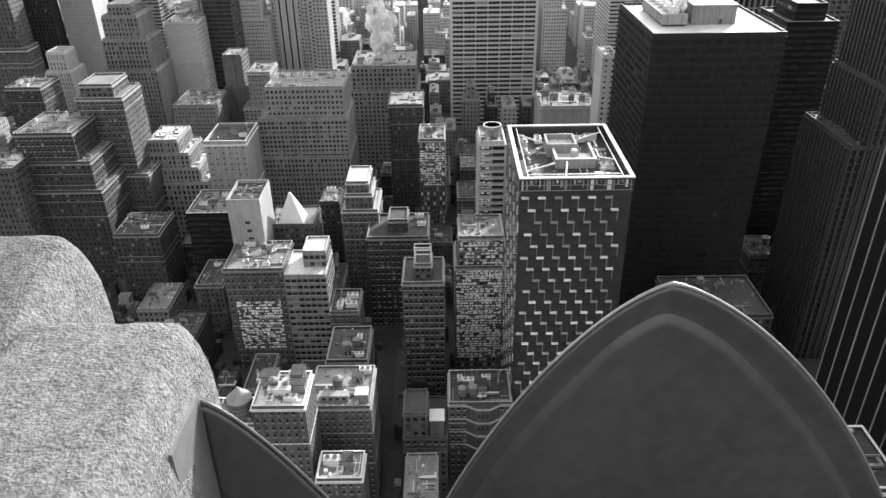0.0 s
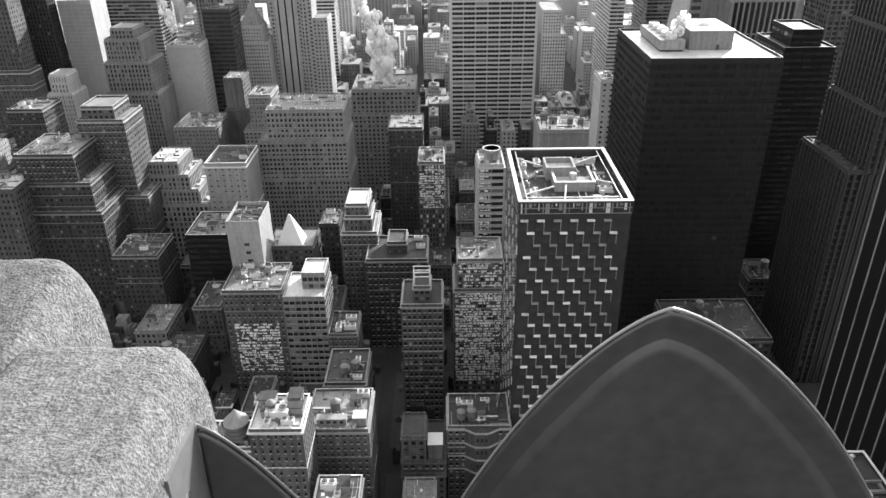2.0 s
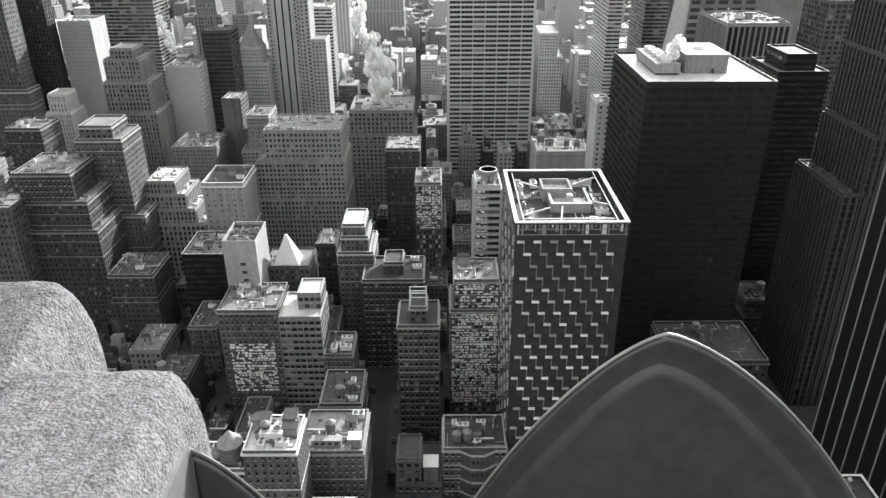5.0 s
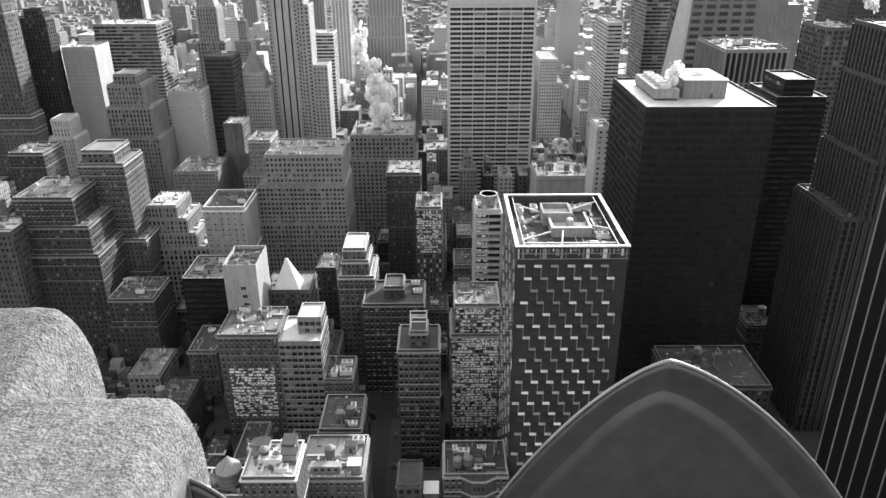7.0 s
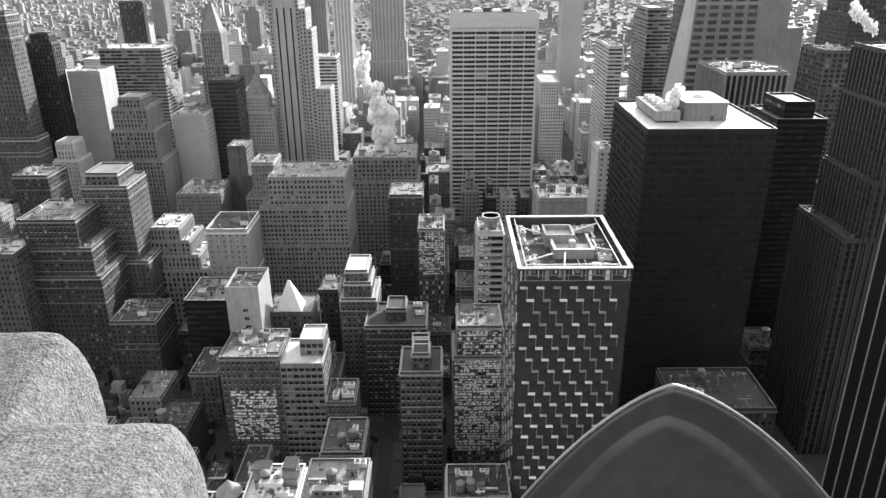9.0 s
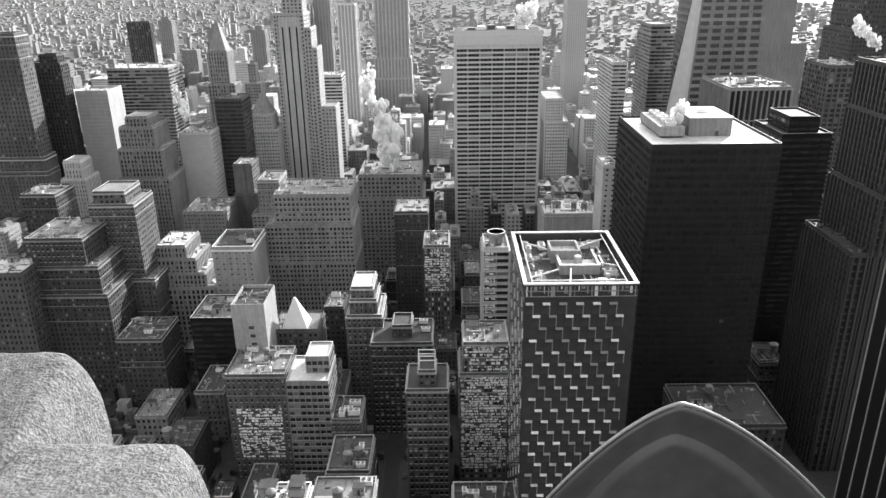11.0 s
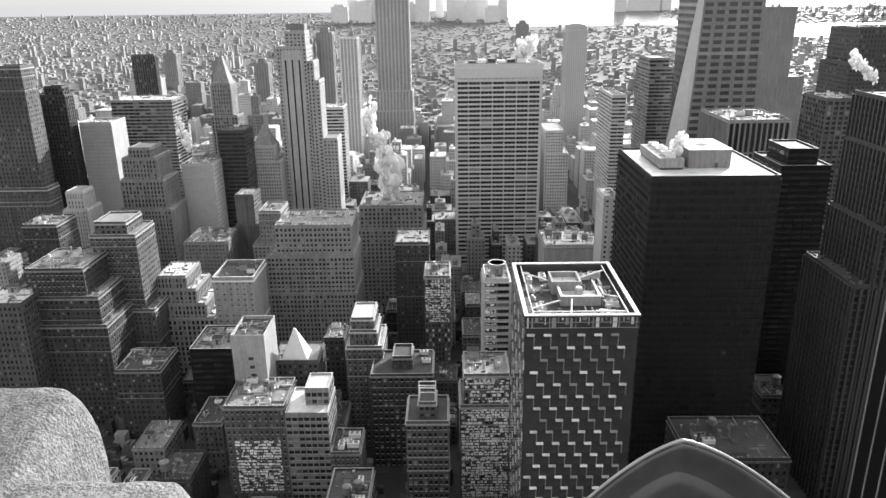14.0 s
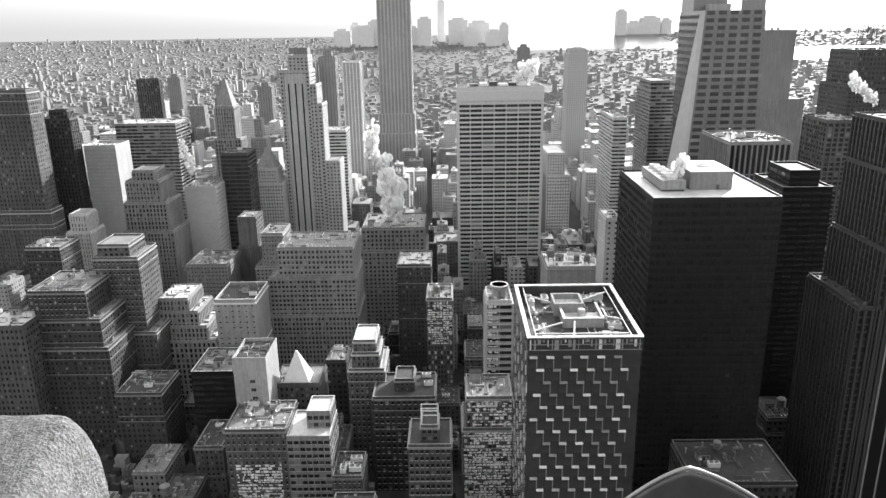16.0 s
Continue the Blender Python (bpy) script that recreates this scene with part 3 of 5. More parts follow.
tower("office_tower", "tall stone tower with rows of small windows and bright side", -455.0, -386.0, 669, 22, 208.0, "brick", roof="gravel", parapet=2, low=[(96, 0, 4, 1)], coping="light_stone", **{**GRID, "fl": 4.0, "bay": 3.6, "pw": 2.2})
tower("office_tower", "dark tower with ribbed crown of fins", -410.0, -377.0, 720, 15, 177.5, "dark_metal", roof="tar", top=[(14, 2, 1, 2, 8)], **PIERS)
tower("office_building", "domed small stone building with columned front", -310.3, -291.2, 560, 24, 105.3, "light_stone", roof="gravel", top=[(3, 3, 3, 3, 8), (3, 3, 3, 3, 6)], **{**PIERS, "bay": 2.4})
tower("apartment_building", "gabled dark brick building with pale terraces", -309.0, -284.4, 500, 28, 110.3, "dark_brick", roof="gravel", low=[(82, 3, 6, 4)], coping="limestone", **GRID)
clutter(-309.0, -284.4, 500, 528, 110.3, 2, 49)
tower("apartment_building", "low block with sunlit windows at the street corner", -292.0, -258.0, 400, 26, 91.1, "brick", roof="white_roof", **GRID)
clutter(-292.0, -258.0, 400, 426, 91.1, 6, 50)
tower("office_building", "office block with crowded sunlit roof plant and blank front", 65.9, 104.9, 490, 36, 94.0, "concrete", roof="white_roof", blank="FLR", parapet=1.5)
clutter(65.9, 104.9, 490, 526, 94.0, 16, 51, ("unit", "hut", "duct", "unit", "tank", "vent"))
tower("office_tower", "slim white tower with a column of dark windows", 98.4, 107.1, 455, 24, 138.8, "white_brick", roof="white_roof", blank="L", **{**GRID, "bay": 4.0, "pw": 2.6})
# White bands here stand in for light reflected off the front.
tower("office_tower", "twin-faced tower with bright horizontal bands", 163.3, 177.0, 745, 70, 167.2, "white_brick", roof="gravel", **{**RIBBON, "sp": 2.0})
tower("office_tower", "dark office tower with banded windows beside the glass spire", 211.0, 239.6, 790, 60, 190.6, "light_brick", roof="gravel", top=[(0.5, 8, 4, 10, 9)], **RIBBON)
tower("office_tower", "round-cornered stone tower in the haze", 189.7, 220.8, 1224, 40, 213.6, "mid_stone", roof="gravel", top=[(2, 2, 4, 4, 7)], glass="hazy_panes", **PIERS)
tower("office_building", "stepped stone building with curved terraces", 106.8, 120.9, 820, 60, 113.3, "light_stone", roof="gravel", low=[(120, 0, 6, 2), (95, 0, 12, 4)], **GRID)
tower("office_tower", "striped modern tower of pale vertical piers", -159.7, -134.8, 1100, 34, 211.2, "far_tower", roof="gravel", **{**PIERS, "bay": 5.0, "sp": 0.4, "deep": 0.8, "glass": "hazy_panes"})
tower("office_building", "deep slab building with tall white fins and roof plant", 197.5, 240.6, 520, 60, 176.3, "limestone", roof="tar", glass="black_panes", **{**PIERS, "bay": 4.3, "pw": 1.1, "sp": 0.95, "deep": 0.9, "fl": 22})
clutter(197.5, 240.6, 520, 580, 176.3, 7, 57)
tower("office_building", "low black slab with a bordered roof", 197.7, 227.3, 430, 42, 162.8, "black_metal", roof="tar", top=[(6, 6, 6, 6, 9)], coping="concrete", glass="black_panes", **{**RIBBON, "sp": 1.9})
tower("office_tower", "plain grey slab tower behind the glass spire", 400.0, 452.0, 1000, 40, 246.3, "light_brick", roof="gravel", blank="FL", low=[(158, 3, 20, 3)], **RIBBON)
tower("office_building", "low pale building with a walled roof and penthouse", 103.2, 147.2, 274, 34, 67.0, "dark_brick", roof="tar", parapet=1.2, coping="grey_brick", **GRID)
clutter(103.2, 130.0, 275, 307, 67.0, 4, 60)
tower("office_building", "small white roofed building between towers", 96.0, 112.7, 128, 22, 116.2, "dark_brick", roof="tar", coping="white_paint", **GRID)
clutter(96.0, 112.7, 128, 150, 116.2, 6, 61)
tower("office_tower", "stone pier tower with stepped shoulders and narrow windows", 206.6, 252.1, 330, 50, 212.8, "sooty_stone", roof="tar", low=[(190.0, 1.5, 3, 0.8), (155.0, 4.2, 4.5, 1.2), (126.5, 13.0, 6, 1.6)], glass="black_panes", **{**PIERS, "bay": 3.6, "pw": 1.2, "deep": 0.2, "proud": 0.9, "sp": 0.9})
tower("office_tower", "dark unfinished tower wrapped in scaffold at the crown", 344.4, 390.8, 640, 50, 233.6, "dark_metal", roof="tar", low=[(205, 6, 2, 3)], **GRID)
tower("office_tower", "grey gridded tower with deep square windows", 285.3, 312.6, 560, 40, 185.4, "grey_brick", roof="gravel", **{**PIERS, "bay": 4.0})

M["gem_steel"] = material("panel_frame_steel", 0.2, 0.34, rough=0.4, metal=0.2, grain=1.0, stain=0.1, bump=0.05)
# Ledges vary up to near white, in place of sky reflections.
M["gem_ledge"] = material("sky_glint_ledge", 0.3, 0.95, rough=0.35, metal=0.3, grain=0.5, stain=0.06, bump=0.05, piece="object", spread=0.8)

# ---- chequered glass tower with a rimmed roof ----


def chequered_tower(x0, x1, y0, y1, h):
    ox, oy = (x0 + x1) / 2, (y0 + y1) / 2
    root = thing("office_tower", "chequered tower of tilted dark glass panels with bright steel roof rim", "building", ox, oy)
    a, b, c, d = x0 - ox, x1 - ox, y0 - oy, y1 - oy
    part("wall", boxes([(a, b, c, d, 0, h - 5)]), "curtain_glass", root)
    rim = [(a - 0.3, b + 0.3, c - 0.3, c + 0.8, h - 5, h), (a - 0.3, b + 0.3, d - 0.8, d + 0.3, h - 5, h), (a - 0.3, a + 0.8, c + 0.8, d - 0.8, h - 5, h), (b - 0.8, b + 0.3, c + 0.8, d - 0.8, h - 5, h)]
    for r in rim:
        part("parapet", boxes([r]), "curtain_glass", root)
    cap = part("roof_rim", boxes([(p - 0.2, q + 0.2, r - 0.2, s + 0.2, h, h + 0.5) for p, q, r, s, _, _ in rim[:2]] + [(p - 0.2, q + 0.2, r + 0.2, s - 0.2, h, h + 0.5) for p, q, r, s, _, _ in rim[2:]]), "silver_roof", root, "bright steel roof rim")
    for x in (a + 3.2, b - 3.2):
        part("rail_beam", boxes([(x - 0.18, x + 0.18, c + 1.5, d - 1.5, h - 0.6, h - 0.2)]), "steel", root)
    part("roof", boxes([(a + 0.8, b - 0.8, c + 0.8, d - 0.8, h - 5, h - 4.85)]), "tar", root)
    roof_details(root, a + 2, b - 2, c + 2, d - 2, h - 4.9, 77)
    roof_details(root, a + 2, b - 2, c + 2, c + 14, h - 4.9, 78)
    roof_details(root, b - 12, b - 2, c + 2, d - 2, h - 4.9, 79)
    pitch, step, nf = 6.3, 2.62, 27
    fh = (h - 7) / nf
    panel = bpy.data.meshes.new("facade_panel")
    v, f = [], []
    for x0_, x1_, ya, yb, za, zb in ((-pitch / 2 + 0.15, pitch / 2 - 0.15, -0.25, 0.0, -fh / 2 + 0.15, fh / 2 - 0.15), (0.0, 0.28, -0.8, -0.25, -fh / 2, fh / 2 - 0.9)):
        i = len(v)
        v += [(x0_, ya, za), (x1_, ya, za), (x1_, yb, za), (x0_, yb, za), (x0_, ya, zb), (x1_, ya, zb), (x1_, yb, zb), (x0_, yb, zb)]
        f += [(i, i + 3, i + 2, i + 1), (i + 4, i + 5, i + 6, i + 7), (i, i + 1, i + 5, i + 4), (i + 1, i + 2, i + 6, i + 5), (i + 2, i + 3, i + 7, i + 6), (i + 3, i, i + 4, i + 7)]
    i = len(v)
    for x in (-step, 0.28):
        v += [(x, -1.25, fh / 2 - 0.9), (x, -1.25, fh / 2 - 0.75), (x, -0.25, fh / 2 - 0.2), (x, -0.25, fh / 2 - 0.9)]
    f += [(i, i + 1, i + 2, i + 3), (i + 7, i + 6, i + 5, i + 4), (i, i + 4, i + 5, i + 1), (i + 1, i + 5, i + 6, i + 2), (i + 2, i + 6, i + 7, i + 3), (i + 3, i + 7, i + 4, i)]
    panel.from_pydata(v, [], f)
    panel.materials.append(M["curtain_glass"]), panel.materials.append(M["gem_steel"]), panel.materials.append(M["gem_ledge"])
    for k, p in enumerate(panel.polygons):
        p.material_index = min(k // 6, 2)
    for j in range(nf):
        shift = ((nf - 1 - j) * step) % pitch
        for k in range(-1, 8):
            x = a + shift + (k + 0.5) * pitch
            if a + 0.3 < x - pitch / 2 + 0.6 and x + pitch / 2 - 0.6 < b - 0.1:
                ob = part("facade_panel", panel, None, root)
                ob.location = (min(max(x, a + pitch / 2), b - pitch / 2), c, (j + 0.5) * fh)
    # Strips of uneven width and tone stand in for reflections in the crown glass.
    for k in range(26):
        x = a + 0.8 + k * (b - a - 1.6) / 25
        lo, wide = (4.6, 2.2, 3.4, 4.6, 1.6)[k * 3 % 5], (0.25, 0.6, 0.15, 0.8, 0.3, 0.45, 0.2)[k * 4 % 7]
        part("crown_mullion", boxes([(x - wide, x + wide, c - 0.5, c - 0.3, h - lo, h - 0.6)]), ("white_paint", "concrete", "gem_steel", "pale_glass")[k * 5 % 4], root)
    for z in (h - 4.8, h - 2.6):
        part("crown_rail", boxes([(a, b, c - 0.6, c - 0.5, z, z + 0.3)]), "concrete", root)
    # narrow side panels towards the next street
    side, glints = [], []
    for j in range(nf):
        for k in range(18):
            y = c + (k + 0.5 + (0.25 if j % 2 else -0.25)) * (d - c) / 18.6
            z = (j + 0.5) * fh
            side.append((a - 0.25, a, y - 1.3, y + 1.3, z - fh / 2 + 0.1, z + fh / 2 - 0.1))
            # Sparse white slivers stand in for glints on the dark side.
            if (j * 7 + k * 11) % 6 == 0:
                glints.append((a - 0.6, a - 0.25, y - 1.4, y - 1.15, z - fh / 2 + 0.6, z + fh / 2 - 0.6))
    part("side_panels", boxes(side), "curtain_glass", root, kind="stuff")
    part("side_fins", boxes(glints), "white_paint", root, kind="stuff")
    # roof plant: a walled core with a lower court, diagonal beams, fans
    z = h - 4.85
    core = thing("roof_plant_core", "walled machine core with a sunlit inner deck on the roof", "roof plant", ox + 2, oy, z)
    part("wall", boxes([(-9, 3, 4, 4.6, 0, 5.5), (-9, 3, 15.4, 16, 0, 5.5), (-9, -8.4, 4.6, 15.4, 0, 5.5), (2.4, 3, 4.6, 15.4, 0, 5.5)]), "concrete", core)
    part("coping", boxes([(-9.2, 3.2, 3.8, 4.7, 5.5, 5.8), (-9.2, 3.2, 15.3, 16.2, 5.5, 5.8), (-9.2, -8.3, 4.7, 15.3, 5.5, 5.8), (2.3, 3.2, 4.7, 15.3, 5.5, 5.8)]), "concrete", core)
    # The decks are white to look like sun falling between the walls.
    part("deck", boxes([(-8.4, 2.4, 4.6, 15.4, 3.2, 3.4)]), "white_roof", core)
    part("lower_wall", boxes([(-7, 9, -8, -7.4, 0, 4), (-7, -6.4, -7.4, 3.4, 0, 4), (8.4, 9, -7.4, 9, 0, 4)]), "concrete", core)
    part("lower_coping", boxes([(-7.2, 9.2, -8.2, -7.2, 4, 4.3), (-7.2, -6.2, -7.2, 3.4, 4, 4.3), (8.2, 9.2, -7.2, 9.2, 4, 4.3)]), "white_paint", core)
    part("lower_deck", boxes([(-6.4, 8.4, -7.4, 3.9, 1.5, 1.7)]), "white_roof", core)
    part("tank", lathe([(1.6, 1.7), (1.7, 4.4), (1.2, 5.0)], 14, (1.5, 0)), "steel", core)
    beams = [((a + 3, c + 9, h - 1), (ox * 0 - 6, c + 17, h - 1)), ((a + 3, d - 8, h - 1), (-8, d - 18, h - 1)), ((b - 3, d - 6, h - 1), (4, d - 17, h - 1)), ((b - 3, c + 20, h - 1), (10, c + 24, h - 1)), ((-4, c + 1, h - 1), (-1, c + 18, h - 1)), ((a + 3, c + 6, h - 1), (b - 3, c + 6, h - 1))]
    for p, q in beams:
        part("roof_beam", rods([(p, q)], 0.35), "silver_roof", root)
    for k in range(4):
        place("unit", ox - 13 + 8 * k, y0 + 4.0, z, 0, 1.2)
    for x, y in ((-16, 27), (-16, 2), (-9, 27), (2, 29), (9, 27), (16, 6), (15, -3), (14, 29), (-15, -14), (-11, 12), (15, -19)):
        place("unit" if y % 2 else "vent", ox + x, oy + y - 6, z, 0 if x > 0 else 90, 1.3)
    for x, y in ((-16, 14), (-15, 24), (14, 12), (15, 22), (12, -12), (-14, -6)):
        place("duct" if x > 0 else "unit", ox + x, oy + y - 6, z, 90, 1.1)
    TAKEN.append((x0, x1, y0, y1))


chequered_tower(27.3, 69.4, 249, 306, 148)

# ---- black slab tower ----
black = tower("office_tower", "black metal slab tower with ribbon windows and a white roof", 95.0, 156.0, 338, 71, 178.6, "slab_metal", roof="white_roof", parapet=1.2, fl=4.0, bay=2.6, sp=1.9, pw=0.35, deep=0.2, glass="black_panes")
plant = thing("roof_penthouse", "pale two-part machine penthouse with louvres", "roof plant", 120.5, 372, 178.72)
part("main_block", boxes([(-2, 19, -13, 16, 0, 9.0)]), "light_brick", plant)
part("main_roof", boxes([(-2.3, 19.3, -13.3, 16.3, 9.0, 9.5)]), "white_roof", plant)
part("side_block", boxes([(-17, -5, -16, 24, 1.0, 5.5)]), "concrete", plant)
part("side_base", boxes([(-16.5, -5.5, -15.5, 23.5, 0, 1.0)]), "dark_metal", plant)
part("door", boxes([(11.2, 12.6, -13.08, -13, 0.1, 2.6)]), "dark_metal", plant)
for k in range(5):
    part("fan_cowl", lathe([(2.6, 5.5), (2.8, 7.2), (2.4, 7.2), (2.3, 5.6)], 16, (-11, -12 + 8 * k)), "white_paint", plant)
part("roof_fan", lathe([(3.0, 9.5), (3.2, 10.4), (2.8, 10.4), (2.7, 9.6)], 18, (8, 0)), "white_paint", plant)

# ---- white travertine tower with a gridded front ----
grace = tower("office_tower", "white travertine slab tower with a grid of dark window bands", 4.4, 84.4, 680, 40, 202.5, "travertine", roof="gravel", parapet=3.0, z0=0.0, blank="FLRB")
gx, gy = 44.4, 700.0
nf, nb = 45, 7
fh, bw = 190.0 / nf, 76.0 / nb
band = [(-40, 40, -20.9, -20, 0.5 + j * fh - 0.85, 0.5 + j * fh + 0.85) for j in range(1, nf + 1)] + [(-40, 40, -20.9, -20, 193, 202)]
for b in band:
    part("spandrel", boxes([b]), "travertine", grace)
for k in range(nb + 1):
    w = 2.0 if k in (0, nb) else 0.7
    x = -38.6 + k * (77.2 / nb)
    part("pier", boxes([(x - w / 2, x + w / 2, -21.3, -20, 0, 193)]), "travertine", grace)
for k in range(nb * 3):
    if k % 3:
        x = -38.6 + k * (77.2 / nb / 3)
        part("mullion", boxes([(x - 0.16, x + 0.16, -20.5, -20, 0, 193)]), "concrete", grace)
pane = boxes([(-bw / 2 + 0.3, bw / 2 - 0.3, -0.06, 0, -fh / 2 + 0.75, fh / 2 - 0.75)])
pane.materials.append(M["pane"])
for j in range(nf):
    for k in range(nb):
        if j > 2:
            ob = part("window", pane, None, grace)
            ob.location = (-38.6 + (k + 0.5) * (77.2 / nb), -20, 0.5 + (j + 0.5) * fh)
plant = thing("roof_plant", "row of pale machine boxes along a flat roof", "roof plant", gx, gy, 202.62)
part("base", boxes([(-30, 30, -6, 14, 0, 2.4)]), "concrete", plant)
for k in range(6):
    part("machine_box", boxes([(-27 + 9 * k, -20 + 9 * k, -4, 10, 2.4, 4.2 + (k * 7 % 3))]), "white_paint" if k % 2 else "dark_metal", plant)

# ---- faceted glass spire tower ----


def faceted_tower():
    root = thing("office_tower", "tall faceted glass tower with a slanting bright corner facet", "building", 250, 735)
    z1, zs = 269.0, 292.0
    fx, ft = -30.0, -18.0
    # the front's left corner leans in towards the top; a facet widens downwards beside it
    bm = bmesh.new()
    lo = [(fx, -35), (50, -35), (44, 35), (-20, 35), (-50, -3)]
    hi = [(ft, -35), (36.5, -35), (32, 35), (-20, 35), (-22, -33)]
    a, b = [bm.verts.new((x, y, 0)) for x, y in lo], [bm.verts.new((x, y, z1)) for x, y in hi]
    for k in range(5):
        bm.faces.new((a[k], a[(k + 1) % 5], b[(k + 1) % 5], b[k]))
    bm.faces.new(b)
    part("glass_body", bm, "tower_glass", root)
    # Paler glass than the body: the facet's sky reflection, put into its colour.
    fb = bmesh.new()
    corner = [(fx, -35, 0), (ft, -35, z1), (-22, -33, z1), (-50, -3, 0)]
    fv = [fb.verts.new((x - 0.35, y - 0.35, z)) for x, y, z in corner] + [fb.verts.new((x + 0.2, y + 0.2, z)) for x, y, z in corner]
    for q in ((0, 1, 2, 3), (7, 6, 5, 4), (0, 4, 5, 1), (1, 5, 6, 2), (2, 6, 7, 3), (3, 7, 4, 0)):
        fb.faces.new([fv[k] for k in q])
    part("corner_facet", fb, "sky_lit_glass", root, "bright slanting glass facet")
    part("rear_shaft", boxes([(-19.5, 12, -4, 34, z1, zs)]), "tower_glass", root)
    for j in range(25):
        z = 104 + 6.6 * j
        px, py = -50 + 28 * z / z1, -3 - 30 * z / z1
        band = bmesh.new()
        ring = [(px - 0.5, py + 0.6), (-20.5, 34.6), (-20.0, 35.0), (px + 0.4, py + 0.8)]
        low, high = [band.verts.new((x, y, z)) for x, y in ring], [band.verts.new((x, y, z + 2.8)) for x, y in ring]
        for k in range(4):
            band.faces.new((low[k], low[(k + 1) % 4], high[(k + 1) % 4], high[k]))
        band.faces.new(high), band.faces.new(low[::-1])
        bmesh.ops.recalc_face_normals(band, faces=band.faces)
        part("side_band", band, "brick", root)
    own = random.Random(5)
    n = 27
    pitch = (z1 - 90) / n
    for j in range(n):
        z = 90 + j * pitch
        t = z / z1
        left, right, y = fx + (ft - fx) * t, 50 - 13.5 * t, -35
        part("floor_band", boxes([(left + 0.4, right - 0.4, y - 0.5, y - 0.1, z, z + pitch * 0.42)]), "light_brick" if j % 9 else "concrete", root)
        m = 5
        for k in range(m):
            w = (right - left - 2.0) / m
            x = left + 1.0 + k * w
            part("window_band", boxes([(x + w * 0.08, x + w * 0.74, y - 0.35, y - 0.05, z + pitch * 0.45, z + pitch * 0.97)]), "curtain_glass" if own.random() < 0.7 else "dark_metal", root)
    part("crown_screen", boxes([(14, 36, -34.6, -34.2, z1, z1 + 9), (35.6, 36, -34.2, 20, z1, z1 + 9)]), "pale_glass", root)
    for k in range(6):
        part("screen_post", boxes([(14 + 4.2 * k, 14.5 + 4.2 * k, -34.9, -34.6, z1, z1 + 9.6)]), "concrete", root)
    part("roof_plant", boxes([(-10, 10, -20, -8, z1, z1 + 6)]), "concrete", root)
    TAKEN.append((205, 302, 695, 775))


faceted_tower()

# ---- great stepped skyscraper far down the avenue ----
esb = tower("office_tower", "great stepped limestone skyscraper rising above the whole city", -118, -65, 1220, 40, 305, "pale_stone", low=[(122, 3, 3, 4), (90, 22, 4, 8), (40, 32, 14, 14)], top=[(6, 6, 6, 6, 22), (12, 12, 8, 8, 20)], roof="gravel", fl=3.8, bay=5.6, sp=0.5, pw=2.6, deep=0.5, glass="tower_glass")

# ---- roofs with a shape of their own ----


def pyramid(root, x, y, z, w, d, h, mat, name="spire_roof"):
    ox, oy = root.location.x, root.location.y
    bm = bmesh.new()
    c = [bm.verts.new((x - ox + sx * w / 2, y - oy + sy * d / 2, z)) for sx, sy in ((-1, -1), (1, -1), (1, 1), (-1, 1))]
    t = [bm.verts.new((x - ox + sx * w * 0.04, y - oy + sy * d * 0.04, z + h)) for sx, sy in ((-1, -1), (1, -1), (1, 1), (-1, 1))]
    for k in range(4):
        bm.faces.new((c[k], c[(k + 1) % 4], t[(k + 1) % 4], t[k]))
    bm.faces.new(t), bm.faces.new(c[::-1])
    return part(name, bm, mat, root)


def find(label):
    return next(o for o in scene.objects if o.parent is None and label in str(o.get("label", "")))


pyramid(find("steep pyramid spire"), -235.4, 771, 183.8, 17, 18, 27, "limestone")
pyramid(find("steep pyramid roof"), -187.5, 733, 125.8, 19, 24, 20, "limestone")
tent = tower("apartment_building", "old block carrying a white pyramid skylight roof", -103, -77, 372, 24, 66, "brick", roof="gravel", **GRID)
pyramid(tent, -90.5, 380, 66.3, 15, 13, 17, "white_paint", "pyramid_roof")
strips = find("dark vertical window strips")
part("blank_front", boxes([(-9.6, 10.6, -17.9, -17, 30, 216.5)]), "light_stone", strips)
for x in (-6.1, 0.7, 7.5):
    part("dark_strip", boxes([(x - 0.75, x + 0.75, -18.02, -17.9, 40, 207)]), "black_metal", strips)
for x in (-9.4, -2.7, 4.1, 10.4):
    part("stone_rib", boxes([(x - 0.35, x + 0.35, -18.3, -17.9, 30, 214)]), "light_stone", strips)
frame_top = [(-5, 13, -9, -8.4, 235, 241), (-5, -4.4, -8.4, 6, 235, 241), (12.4, 13, -8.4, 6, 235, 241)]
part("roof_screen", boxes(frame_top), "light_brick", strips)
tan = find("tan blank-walled")
for x, z in ((0.8, 78), (1.2, 73), (1.6, 68), (2.0, 63), (-5.0, 57), (2.4, 57), (-5.0, 51), (2.4, 51)):
    part("window", boxes([(x - 1.4, x + 1.4, -13.12, -13.0, z - 0.9, z + 0.9)]), "curtain_glass", tan)

# Pale blocks drawn where sunlight is reflected onto these fronts.
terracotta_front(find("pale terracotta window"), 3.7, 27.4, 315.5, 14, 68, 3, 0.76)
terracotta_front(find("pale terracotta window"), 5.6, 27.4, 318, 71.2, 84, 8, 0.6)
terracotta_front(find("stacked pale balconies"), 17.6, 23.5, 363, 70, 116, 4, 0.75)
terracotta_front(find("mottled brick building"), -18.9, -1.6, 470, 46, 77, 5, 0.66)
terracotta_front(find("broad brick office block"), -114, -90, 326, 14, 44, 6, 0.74)

